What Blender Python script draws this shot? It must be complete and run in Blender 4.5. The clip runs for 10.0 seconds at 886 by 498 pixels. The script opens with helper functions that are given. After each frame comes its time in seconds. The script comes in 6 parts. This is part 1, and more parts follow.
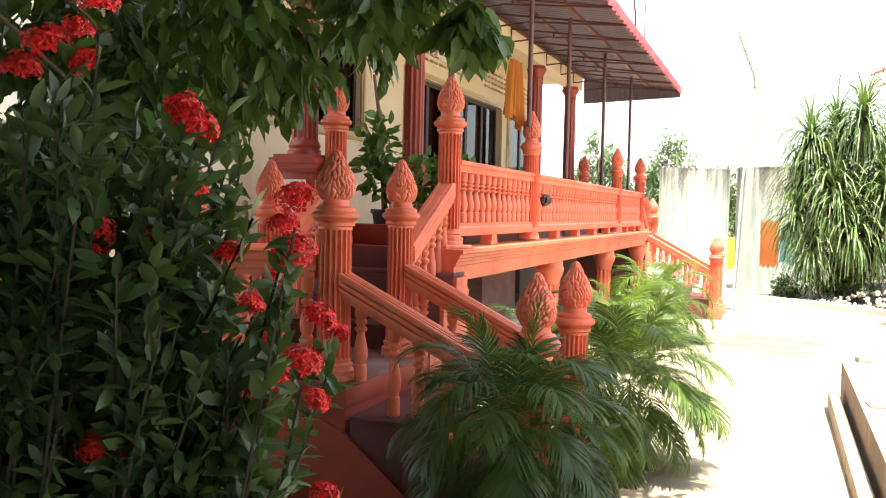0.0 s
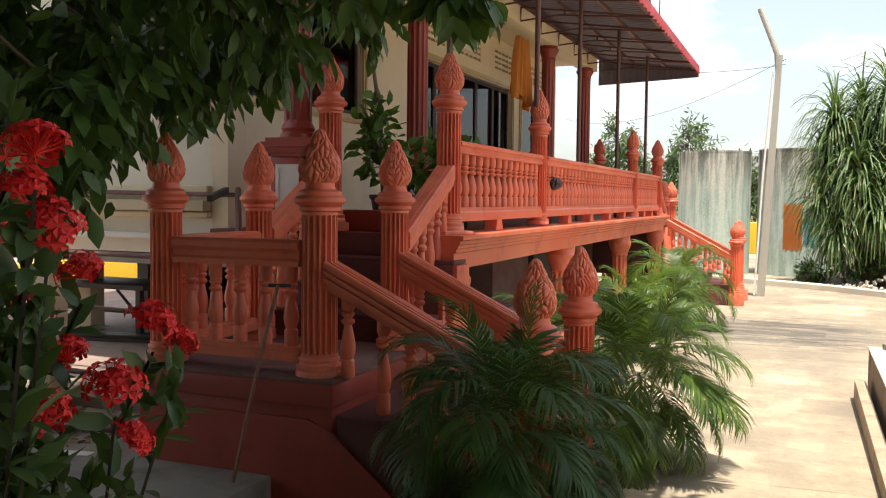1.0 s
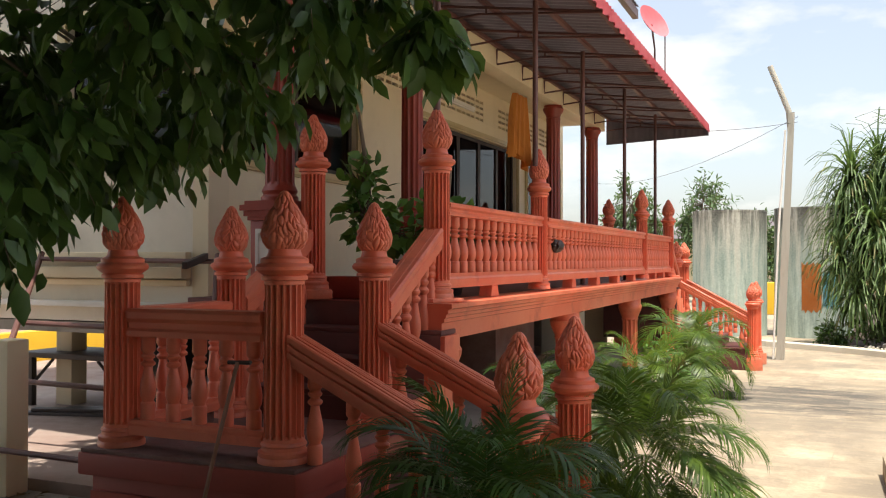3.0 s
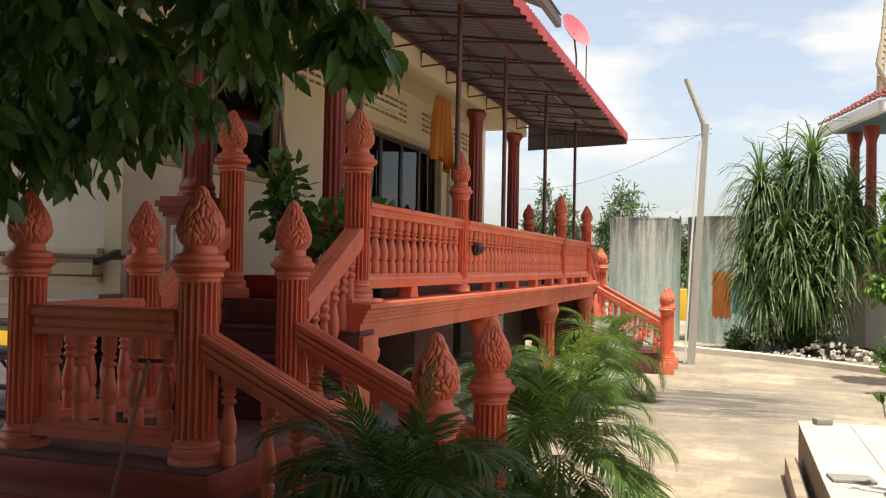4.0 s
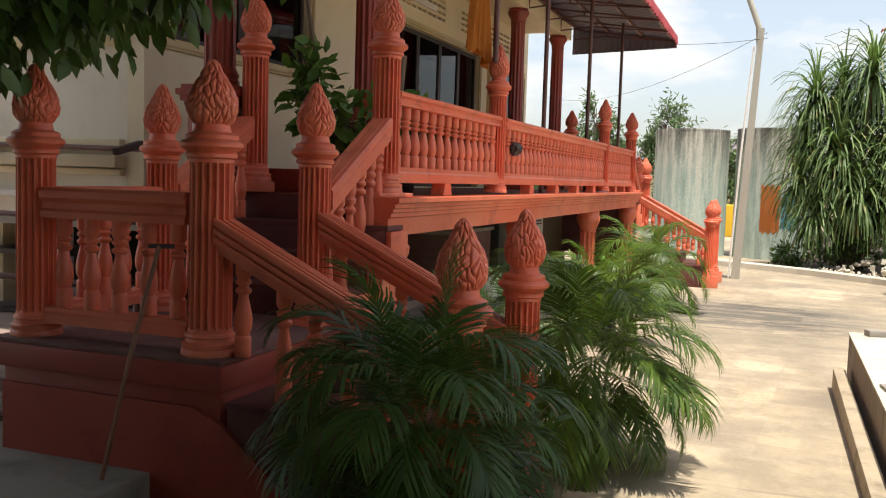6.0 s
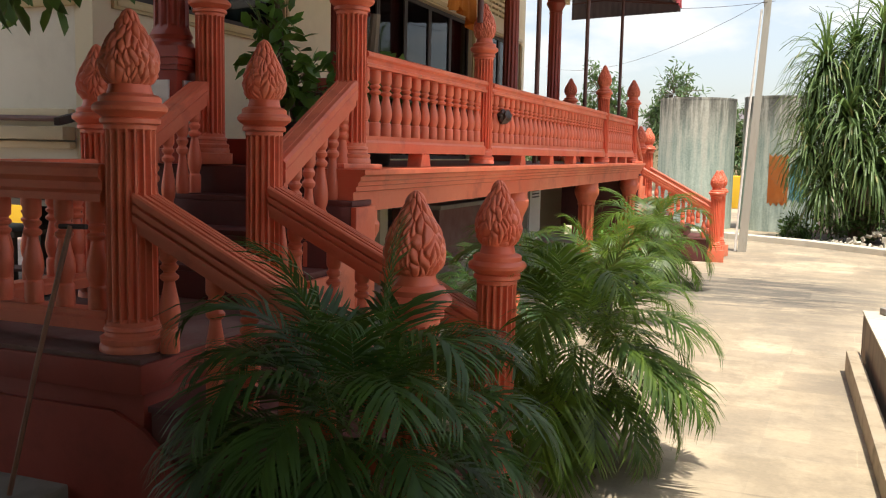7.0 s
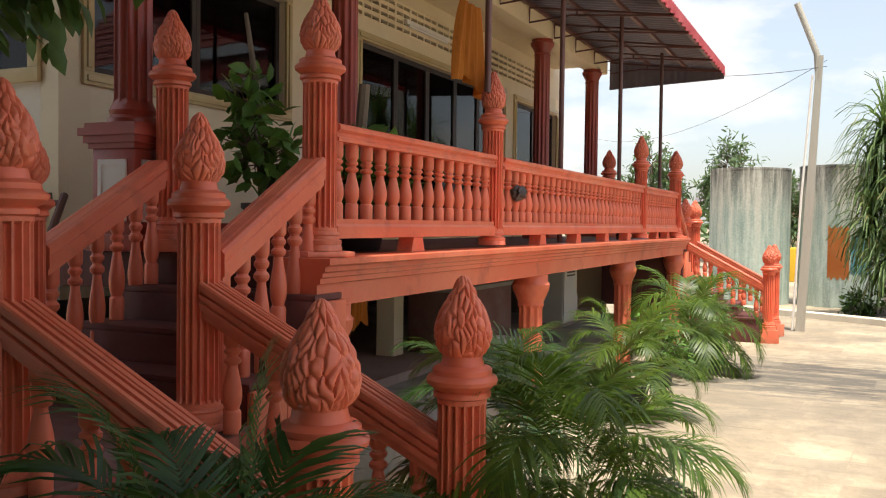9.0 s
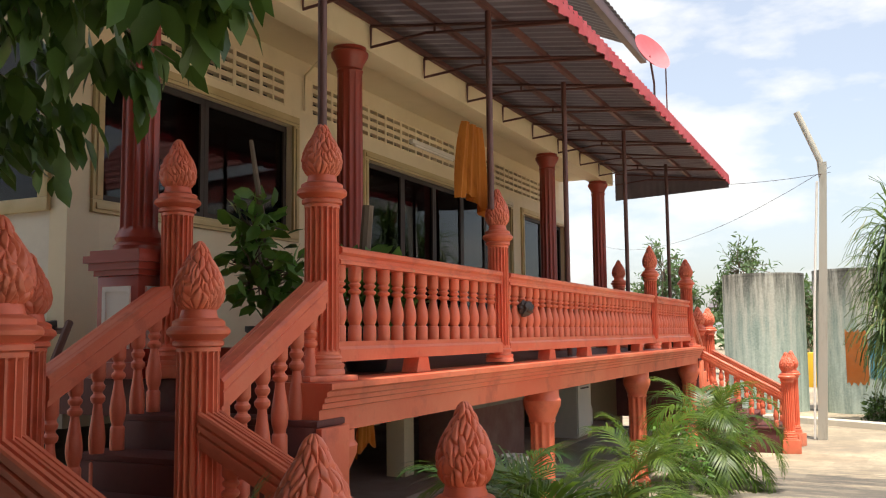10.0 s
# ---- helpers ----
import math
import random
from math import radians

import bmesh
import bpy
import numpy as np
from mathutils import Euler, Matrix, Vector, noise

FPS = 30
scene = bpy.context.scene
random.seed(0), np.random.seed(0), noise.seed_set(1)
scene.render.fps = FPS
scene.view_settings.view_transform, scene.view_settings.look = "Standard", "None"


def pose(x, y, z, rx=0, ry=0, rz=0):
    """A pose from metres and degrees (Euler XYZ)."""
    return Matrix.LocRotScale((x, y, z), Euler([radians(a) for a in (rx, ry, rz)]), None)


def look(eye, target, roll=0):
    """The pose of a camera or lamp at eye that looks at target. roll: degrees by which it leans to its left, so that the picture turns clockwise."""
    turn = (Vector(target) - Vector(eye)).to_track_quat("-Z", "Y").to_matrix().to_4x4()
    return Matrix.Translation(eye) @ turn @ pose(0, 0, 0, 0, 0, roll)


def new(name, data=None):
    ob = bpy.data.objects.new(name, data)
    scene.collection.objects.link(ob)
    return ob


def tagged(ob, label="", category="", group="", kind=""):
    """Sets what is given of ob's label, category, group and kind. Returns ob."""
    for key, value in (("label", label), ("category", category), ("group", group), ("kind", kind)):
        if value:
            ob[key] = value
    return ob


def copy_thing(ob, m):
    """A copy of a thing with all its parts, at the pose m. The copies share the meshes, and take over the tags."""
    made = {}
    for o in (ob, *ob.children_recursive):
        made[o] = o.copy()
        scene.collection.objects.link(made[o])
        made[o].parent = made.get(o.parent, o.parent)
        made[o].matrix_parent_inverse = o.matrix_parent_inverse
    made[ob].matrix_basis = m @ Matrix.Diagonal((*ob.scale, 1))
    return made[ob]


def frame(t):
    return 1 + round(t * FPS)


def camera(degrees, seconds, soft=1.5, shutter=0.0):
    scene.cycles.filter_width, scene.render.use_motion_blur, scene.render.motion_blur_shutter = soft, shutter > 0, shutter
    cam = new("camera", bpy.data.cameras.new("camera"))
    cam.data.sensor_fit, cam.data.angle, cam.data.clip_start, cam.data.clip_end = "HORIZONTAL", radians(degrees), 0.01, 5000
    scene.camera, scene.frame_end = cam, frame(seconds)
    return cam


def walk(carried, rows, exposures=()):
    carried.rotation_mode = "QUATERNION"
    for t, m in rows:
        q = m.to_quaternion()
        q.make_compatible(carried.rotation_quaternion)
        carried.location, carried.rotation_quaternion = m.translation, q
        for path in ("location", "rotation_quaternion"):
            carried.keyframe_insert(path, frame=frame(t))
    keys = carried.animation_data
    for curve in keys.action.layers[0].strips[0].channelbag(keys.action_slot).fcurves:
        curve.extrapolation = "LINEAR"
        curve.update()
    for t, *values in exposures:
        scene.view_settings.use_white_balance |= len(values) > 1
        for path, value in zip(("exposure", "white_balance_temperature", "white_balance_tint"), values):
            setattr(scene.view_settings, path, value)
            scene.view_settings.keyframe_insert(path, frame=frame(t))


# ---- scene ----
cam = camera(52.5, 10.0, soft=1.15)
PATH = [
    (0, (0.461, 0.03, 1.613), (-0.238, 1.902, 1.527), 1.3),
    (0.5, (0.491, 0.174, 1.582), (-0.237, 2.035, 1.485), 1.4),
    (1, (0.477, 0.415, 1.587), (-0.265, 2.269, 1.474), 0.6),
    (1.5, (0.49, 0.585, 1.569), (-0.356, 2.393, 1.443), -0.5),
    (1.6, (0.494, 0.625, 1.569), (-0.374, 2.423, 1.446), -0.6),
    (2, (0.519, 0.776, 1.582), (-0.411, 2.545, 1.499), -0.4),
    (2.5, (0.518, 0.844, 1.59), (-0.37, 2.635, 1.54), -0.2),
    (2.7, (0.506, 0.875, 1.599), (-0.336, 2.689, 1.577), -0.0),
    (3.8, (0.489, 0.886, 1.621), (-0.161, 2.775, 1.71), 0.7),
    (4, (0.503, 0.887, 1.599), (-0.112, 2.79, 1.631), 1.1),
    (4.5, (0.489, 0.965, 1.56), (-0.018, 2.899, 1.532), 1.9),
    (5, (0.46, 1.013, 1.564), (-0.013, 2.955, 1.539), 2.1),
    (5.5, (0.443, 1.04, 1.539), (-0.147, 2.949, 1.45), 2.0),
    (6, (0.462, 1.201, 1.458), (-0.234, 3.07, 1.301), 1.8),
    (6.2, (0.479, 1.329, 1.423), (-0.209, 3.2, 1.255), 2.4),
    (7.3, (0.454, 1.903, 1.436), (-0.258, 3.759, 1.214), 1.0),
    (7.5, (0.475, 1.997, 1.43), (-0.24, 3.852, 1.217), 1.3),
    (8, (0.544, 2.236, 1.446), (-0.226, 4.071, 1.242), 1.7),
    (8.5, (0.541, 2.438, 1.453), (-0.28, 4.255, 1.294), 1.7),
    (9, (0.551, 2.557, 1.503), (-0.28, 4.375, 1.446), 0.7),
    (9.5, (0.578, 2.583, 1.545), (-0.276, 4.39, 1.622), 0.1),
    (10, (0.59, 2.6, 1.551), (-0.265, 4.398, 1.74), -0.6),
]
EXPOSURE = [(0.0, 2.3), (0.3, 1.75), (0.6, 1.22), (1.0, 1.02), (1.5, 0.95), (2.7, 0.94), (3.8, 0.70), (5.5, 0.74), (7.5, 0.84), (10.0, 0.86)]
walk(cam, [(t, look(eye, target, roll)) for t, eye, target, roll in PATH], EXPOSURE)

# ---- world and sun ----
SUN_FROM = Vector((0.20, -0.22, 1.0)).normalized()
world = bpy.data.worlds.new("world")
scene.world = world
world.use_nodes = True
wt = world.node_tree
wt.nodes.clear()
w_out = wt.nodes.new("ShaderNodeOutputWorld")
w_bg = wt.nodes.new("ShaderNodeBackground")
w_sky = wt.nodes.new("ShaderNodeTexSky")
w_sky.sky_type = "NISHITA"
w_sky.sun_disc = False
w_sky.sun_elevation = math.asin(SUN_FROM.z)
w_sky.sun_rotation = math.atan2(SUN_FROM.x, SUN_FROM.y)
w_sky.dust_density = 2.5
w_co = wt.nodes.new("ShaderNodeTexCoord")
w_sep = wt.nodes.new("ShaderNodeSeparateXYZ")
wt.links.new(w_co.outputs["Generated"], w_sep.inputs[0])
w_map = wt.nodes.new("ShaderNodeMapping")
w_map.inputs["Scale"].default_value = (1.0, 1.0, 2.6)
wt.links.new(w_co.outputs["Generated"], w_map.inputs[0])
w_noise = wt.nodes.new("ShaderNodeTexNoise")
w_noise.inputs["Scale"].default_value = 5.5
w_noise.inputs["Detail"].default_value = 9.0
w_noise.inputs["Roughness"].default_value = 0.55
wt.links.new(w_map.outputs[0], w_noise.inputs["Vector"])
w_ramp = wt.nodes.new("ShaderNodeValToRGB")
w_ramp.color_ramp.elements[0].position = 0.46
w_ramp.color_ramp.elements[1].position = 0.62
wt.links.new(w_noise.outputs["Fac"], w_ramp.inputs[0])
w_veil = wt.nodes.new("ShaderNodeMath")
w_veil.operation = "MULTIPLY_ADD"
w_veil.inputs[1].default_value = 0.54
w_veil.inputs[2].default_value = 0.34
wt.links.new(w_ramp.outputs[0], w_veil.inputs[0])
w_mix = wt.nodes.new("ShaderNodeMix")
w_mix.data_type = "RGBA"
w_mix.inputs["B"].default_value = (5.25, 5.15, 4.95, 1.0)
wt.links.new(w_veil.outputs[0], w_mix.inputs["Factor"])
wt.links.new(w_sky.outputs[0], w_mix.inputs["A"])
wt.links.new(w_mix.outputs["Result"], w_bg.inputs[0])
w_bg.inputs[1].default_value = 0.125
wt.links.new(w_bg.outputs[0], w_out.inputs[0])

sun = new("sun", bpy.data.lights.new("sun", "SUN"))
sun.data.energy, sun.data.angle, sun.data.color = 3.9, radians(0.55), (1.0, 0.94, 0.82)
sun.matrix_world = look(SUN_FROM * 60, (0, 0, 0))


# ---- materials ----
def material(name, rough=0.6, metal=0.0, spec=0.5):
    m = bpy.data.materials.new(name)
    m.use_nodes = True
    b = m.node_tree.nodes["Principled BSDF"]
    b.inputs["Roughness"].default_value = rough
    b.inputs["Metallic"].default_value = metal
    b.inputs["Specular IOR Level"].default_value = spec
    return m, m.node_tree, b


def noise_node(t, scale, detail=5.0, rough=0.55, stretch=(1, 1, 1), coords="Object"):
    co = t.nodes.new("ShaderNodeTexCoord")
    mp = t.nodes.new("ShaderNodeMapping")
    mp.inputs["Scale"].default_value = stretch
    t.links.new(co.outputs[coords], mp.inputs[0])
    n = t.nodes.new("ShaderNodeTexNoise")
    n.inputs["Scale"].default_value, n.inputs["Detail"].default_value = scale, detail
    n.inputs["Roughness"].default_value = rough
    t.links.new(mp.outputs[0], n.inputs["Vector"])
    return n.outputs["Fac"]


def ramp(t, src, a, b, lo=0.35, hi=0.65):
    r = t.nodes.new("ShaderNodeValToRGB")
    r.color_ramp.elements[0].position, r.color_ramp.elements[1].position = lo, hi
    r.color_ramp.elements[0].color, r.color_ramp.elements[1].color = (*a, 1), (*b, 1)
    t.links.new(src, r.inputs[0])
    return r.outputs[0]


def mix(t, fac, a, b, mode="MIX"):
    m = t.nodes.new("ShaderNodeMix")
    m.data_type, m.blend_type = "RGBA", mode
    for key, v in (("Factor", fac), ("A", a), ("B", b)):
        if isinstance(v, (int, float)):
            m.inputs[key].default_value = v
        elif isinstance(v, tuple):
            m.inputs[key].default_value = (*v, 1) if len(v) == 3 else v
        else:
            t.links.new(v, m.inputs[key])
    return m.outputs["Result"]


def bump(t, b, src, strength=0.3, dist=0.01):
    n = t.nodes.new("ShaderNodeBump")
    n.inputs["Strength"].default_value, n.inputs["Distance"].default_value = strength, dist
    t.links.new(src, n.inputs["Height"])
    t.links.new(n.outputs[0], b.inputs["Normal"])


def worn(name, base, dark, light, rough=0.6, big=1.6, fine=28.0, bumpy=0.25, metal=0.0, stretch=(1, 1, 1), dirt=0.5, coords="Object", flake=None):
    """A painted or weathered surface: broad stains, fine grain, a little relief."""
    m, t, b = material(name, rough, metal)
    n1 = noise_node(t, big, 6, 0.6, stretch, coords)
    n2 = noise_node(t, fine, 4, 0.6, stretch, coords)
    c = mix(t, ramp(t, n1, (0, 0, 0), (1, 1, 1), 0.38, 0.72), base, light)
    n3 = noise_node(t, big * 3.1, 7, 0.65, stretch, coords)
    f = t.nodes.new("ShaderNodeMath")
    f.operation = "MULTIPLY"
    f.inputs[1].default_value = dirt
    t.links.new(ramp(t, n3, (0, 0, 0), (1, 1, 1), 0.52, 0.75), f.inputs[0])
    c = mix(t, f.outputs[0], c, dark)
    if flake:
        n4 = noise_node(t, 7.5, 9, 0.7, stretch, coords)
        c = mix(t, ramp(t, n4, (0, 0, 0), (0.85, 0.85, 0.85), 0.655, 0.69), c, flake)
    info = t.nodes.new("ShaderNodeObjectInfo")
    hs = t.nodes.new("ShaderNodeHueSaturation")
    mr = t.nodes.new("ShaderNodeMapRange")
    mr.inputs["To Min"].default_value, mr.inputs["To Max"].default_value = 0.9, 1.1
    t.links.new(info.outputs["Random"], mr.inputs["Value"])
    t.links.new(mr.outputs[0], hs.inputs["Value"])
    t.links.new(c, hs.inputs["Color"])
    t.links.new(hs.outputs[0], b.inputs["Base Color"])
    bump(t, b, n2, bumpy, 0.004)
    return m


def leafy(name, a, b_, rough=0.45, trans=0.25, yellow=None, glow=(0.25, 0.42, 0.05)):
    """Foliage: each leaf its own green, some light through it."""
    m, t, b = material(name, rough, 0, 0.4)
    g = t.nodes.new("ShaderNodeNewGeometry")
    c = ramp(t, g.outputs["Random Per Island"], a, b_, 0.1, 0.9)
    if yellow:
        c = mix(t, ramp(t, g.outputs["Random Per Island"], (0, 0, 0), (1, 1, 1), 0.93, 0.95), c, yellow)
    n = noise_node(t, 9.0, 3)
    c = mix(t, 0.35, c, ramp(t, n, tuple(v * 0.6 for v in a), b_))
    t.links.new(c, b.inputs["Base Color"])
    tr = t.nodes.new("ShaderNodeBsdfTranslucent")
    t.links.new(mix(t, 0.5, c, glow), tr.inputs["Color"])
    sh = t.nodes.new("ShaderNodeMixShader")
    sh.inputs[0].default_value = trans
    t.links.new(b.outputs[0], sh.inputs[1])
    t.links.new(tr.outputs[0], sh.inputs[2])
    t.links.new(sh.outputs[0], t.nodes["Material Output"].inputs[0])
    return m


M_CORAL = worn("coral_paint", (0.69, 0.140, 0.070), (0.29, 0.046, 0.03), (0.76, 0.245, 0.135), 0.42, 1.4, 35, 0.3, dirt=0.6, flake=(0.50, 0.27, 0.13))
# the coral again, darkened in colour to carry the shade on the landing
M_CORAL_SHADE = worn("coral_paint_shade", (0.30, 0.046, 0.031), (0.13, 0.026, 0.02), (0.36, 0.068, 0.045), 0.5, 1.2, 30, 0.25, dirt=0.55)
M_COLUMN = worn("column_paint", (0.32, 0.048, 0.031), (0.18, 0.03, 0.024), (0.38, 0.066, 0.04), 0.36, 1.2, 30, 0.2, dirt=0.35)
M_STEP = worn("step_paint", (0.10, 0.026, 0.023), (0.04, 0.02, 0.018), (0.14, 0.042, 0.035), 0.7, 2.0, 40, 0.4, dirt=0.6)
M_GREYTOP = worn("worn_cement", (0.17, 0.075, 0.062), (0.09, 0.045, 0.04), (0.22, 0.14, 0.125), 0.8, 3.0, 40, 0.5)
M_CREAM = worn("cream_paint", (0.74, 0.63, 0.42), (0.50, 0.42, 0.28), (0.80, 0.70, 0.50), 0.65, 0.8, 30, 0.12, dirt=0.25)
M_WHITE = worn("white_wash", (0.78, 0.76, 0.70), (0.45, 0.44, 0.40), (0.82, 0.80, 0.76), 0.7, 0.7, 26, 0.12, dirt=0.25)
M_WASH = worn("cream_wash", (0.66, 0.60, 0.48), (0.40, 0.36, 0.28), (0.72, 0.67, 0.56), 0.7, 0.7, 26, 0.12, dirt=0.3)
M_REDFLOOR = worn("worn_red_floor", (0.27, 0.18, 0.15), (0.14, 0.10, 0.085), (0.42, 0.35, 0.30), 0.75, 0.9, 30, 0.3, dirt=0.6)
M_TWIG = worn("dark_twig", (0.030, 0.026, 0.016), (0.015, 0.012, 0.01), (0.045, 0.04, 0.024), 0.85, 6.0, 30, 0.4)
M_GOLD = worn("gold_trim", (0.52, 0.40, 0.19), (0.28, 0.2, 0.08), (0.62, 0.5, 0.27), 0.45, 2.0, 40, 0.15, dirt=0.3)
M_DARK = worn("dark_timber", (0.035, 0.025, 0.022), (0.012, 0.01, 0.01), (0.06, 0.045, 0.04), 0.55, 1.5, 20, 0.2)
M_STEEL = worn("brown_steel", (0.11, 0.045, 0.038), (0.06, 0.03, 0.025), (0.16, 0.07, 0.055), 0.5, 3.0, 40, 0.15)
M_SHEET = worn("grey_sheet_metal", (0.17, 0.145, 0.15), (0.09, 0.08, 0.08), (0.22, 0.19, 0.19), 0.5, 1.0, 25, 0.1, metal=0.35)
M_PINK = worn("faded_pink_sheet", (0.62, 0.12, 0.14), (0.40, 0.08, 0.09), (0.70, 0.20, 0.22), 0.5, 1.5, 25, 0.1)
M_YELLOW = worn("yellow_paint", (0.78, 0.47, 0.02), (0.5, 0.28, 0.02), (0.85, 0.55, 0.04), 0.6, 0.6, 20, 0.1, dirt=0.2)
M_PAVE = worn("worn_plinth", (0.24, 0.22, 0.19), (0.09, 0.085, 0.075), (0.33, 0.30, 0.26), 0.85, 1.1, 30, 0.5, dirt=0.6)
M_POST = worn("weathered_post", (0.42, 0.40, 0.34), (0.22, 0.20, 0.16), (0.50, 0.47, 0.40), 0.8, 2.0, 30, 0.3, stretch=(1, 1, 0.2))
M_TERRA = worn("brown_clay", (0.20, 0.09, 0.055), (0.09, 0.05, 0.04), (0.27, 0.13, 0.08), 0.6, 4.0, 30, 0.2)
M_BLACKPOT = worn("black_plastic", (0.028, 0.028, 0.03), (0.015, 0.015, 0.015), (0.05, 0.05, 0.05), 0.5, 4.0, 30, 0.1)
M_SOIL = worn("soil", (0.06, 0.042, 0.03), (0.03, 0.022, 0.018), (0.10, 0.075, 0.05), 0.95, 6.0, 50, 0.8)
M_BARK = worn("bark", (0.13, 0.095, 0.065), (0.06, 0.045, 0.03), (0.2, 0.16, 0.11), 0.9, 3.0, 30, 0.8, stretch=(1, 1, 0.3))
M_STEM = worn("green_stem", (0.14, 0.17, 0.06), (0.08, 0.08, 0.03), (0.22, 0.22, 0.09), 0.6, 5.0, 30, 0.3)
M_ROBE = worn("saffron_cloth", (0.52, 0.17, 0.012), (0.30, 0.075, 0.01), (0.60, 0.23, 0.03), 0.85, 2.0, 60, 0.4, stretch=(4, 4, 0.6))
M_TILE = worn("red_roof_tile", (0.33, 0.07, 0.055), (0.20, 0.05, 0.04), (0.40, 0.11, 0.085), 0.45, 2.0, 30, 0.2)
M_BLUE = worn("blue_wall_paint", (0.13, 0.25, 0.36), (0.08, 0.16, 0.22), (0.18, 0.32, 0.42), 0.65, 0.8, 20, 0.1)
M_SLAB = worn("pale_slab", (0.56, 0.505, 0.405), (0.34, 0.295, 0.225), (0.63, 0.585, 0.49), 0.75, 1.0, 30, 0.25, dirt=0.3)
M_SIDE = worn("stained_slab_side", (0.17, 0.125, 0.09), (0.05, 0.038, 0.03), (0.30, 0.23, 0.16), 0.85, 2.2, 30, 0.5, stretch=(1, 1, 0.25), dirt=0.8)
M_KERB = worn("tan_kerb", (0.36, 0.29, 0.20), (0.13, 0.10, 0.07), (0.46, 0.38, 0.28), 0.85, 2.0, 30, 0.5, dirt=0.8)
M_BOWL = worn("dark_clay_bowl", (0.11, 0.075, 0.058), (0.05, 0.035, 0.03), (0.17, 0.12, 0.09), 0.6, 4.0, 30, 0.3)
M_TREELEAF = leafy("tree_leaf", (0.030, 0.068, 0.018), (0.085, 0.160, 0.038), 0.40, 0.22)
M_IXLEAF = leafy("bush_leaf", (0.022, 0.050, 0.018), (0.062, 0.115, 0.038), 0.40, 0.16)
# one areca leaf in two colours: darkened for shade here, brightened for sun below
M_PALM_SHADE = leafy("palm_leaf_shaded", (0.014, 0.044, 0.010), (0.046, 0.105, 0.020), 0.5, 0.22, (0.16, 0.12, 0.04))
M_PALM_SUN = leafy("palm_leaf_sunlit", (0.024, 0.062, 0.010), (0.15, 0.225, 0.030), 0.42, 0.34, (0.30, 0.24, 0.07))
M_PANDAN = leafy("strap_leaf", (0.055, 0.105, 0.033), (0.19, 0.28, 0.095), 0.45, 0.2, (0.35, 0.3, 0.12))
M_YOUNG = leafy("young_leaf", (0.10, 0.22, 0.02), (0.26, 0.42, 0.05), 0.4, 0.35)
M_FARLEAF = leafy("far_leaf", (0.07, 0.13, 0.06), (0.15, 0.22, 0.10), 0.6, 0.2)
M_PLANTLEAF = leafy("house_plant_leaf", (0.04, 0.105, 0.018), (0.13, 0.26, 0.045), 0.4, 0.3)
M_PETAL = leafy("red_petal", (0.55, 0.006, 0.008), (0.75, 0.014, 0.012), 0.5, 0.12, glow=(0.7, 0.02, 0.02))
M_LITTER = leafy("dry_leaf", (0.16, 0.09, 0.045), (0.32, 0.22, 0.12), 0.8, 0.05)

M_GLASS, _t, _b = material("tinted_glass", 0.03)
_tr = _t.nodes.new("ShaderNodeBsdfTransparent")
_tr.inputs[0].default_value = (0.30, 0.31, 0.32, 1)
_gl = _t.nodes.new("ShaderNodeBsdfGlossy")
_gl.inputs["Roughness"].default_value = 0.02
_fr = _t.nodes.new("ShaderNodeFresnel")
_fr.inputs[0].default_value = 1.33
_mx = _t.nodes.new("ShaderNodeMixShader")
_t.links.new(_fr.outputs[0], _mx.inputs[0])
_t.links.new(_tr.outputs[0], _mx.inputs[1])
_t.links.new(_gl.outputs[0], _mx.inputs[2])
_t.links.new(_mx.outputs[0], _t.nodes["Material Output"].inputs[0])


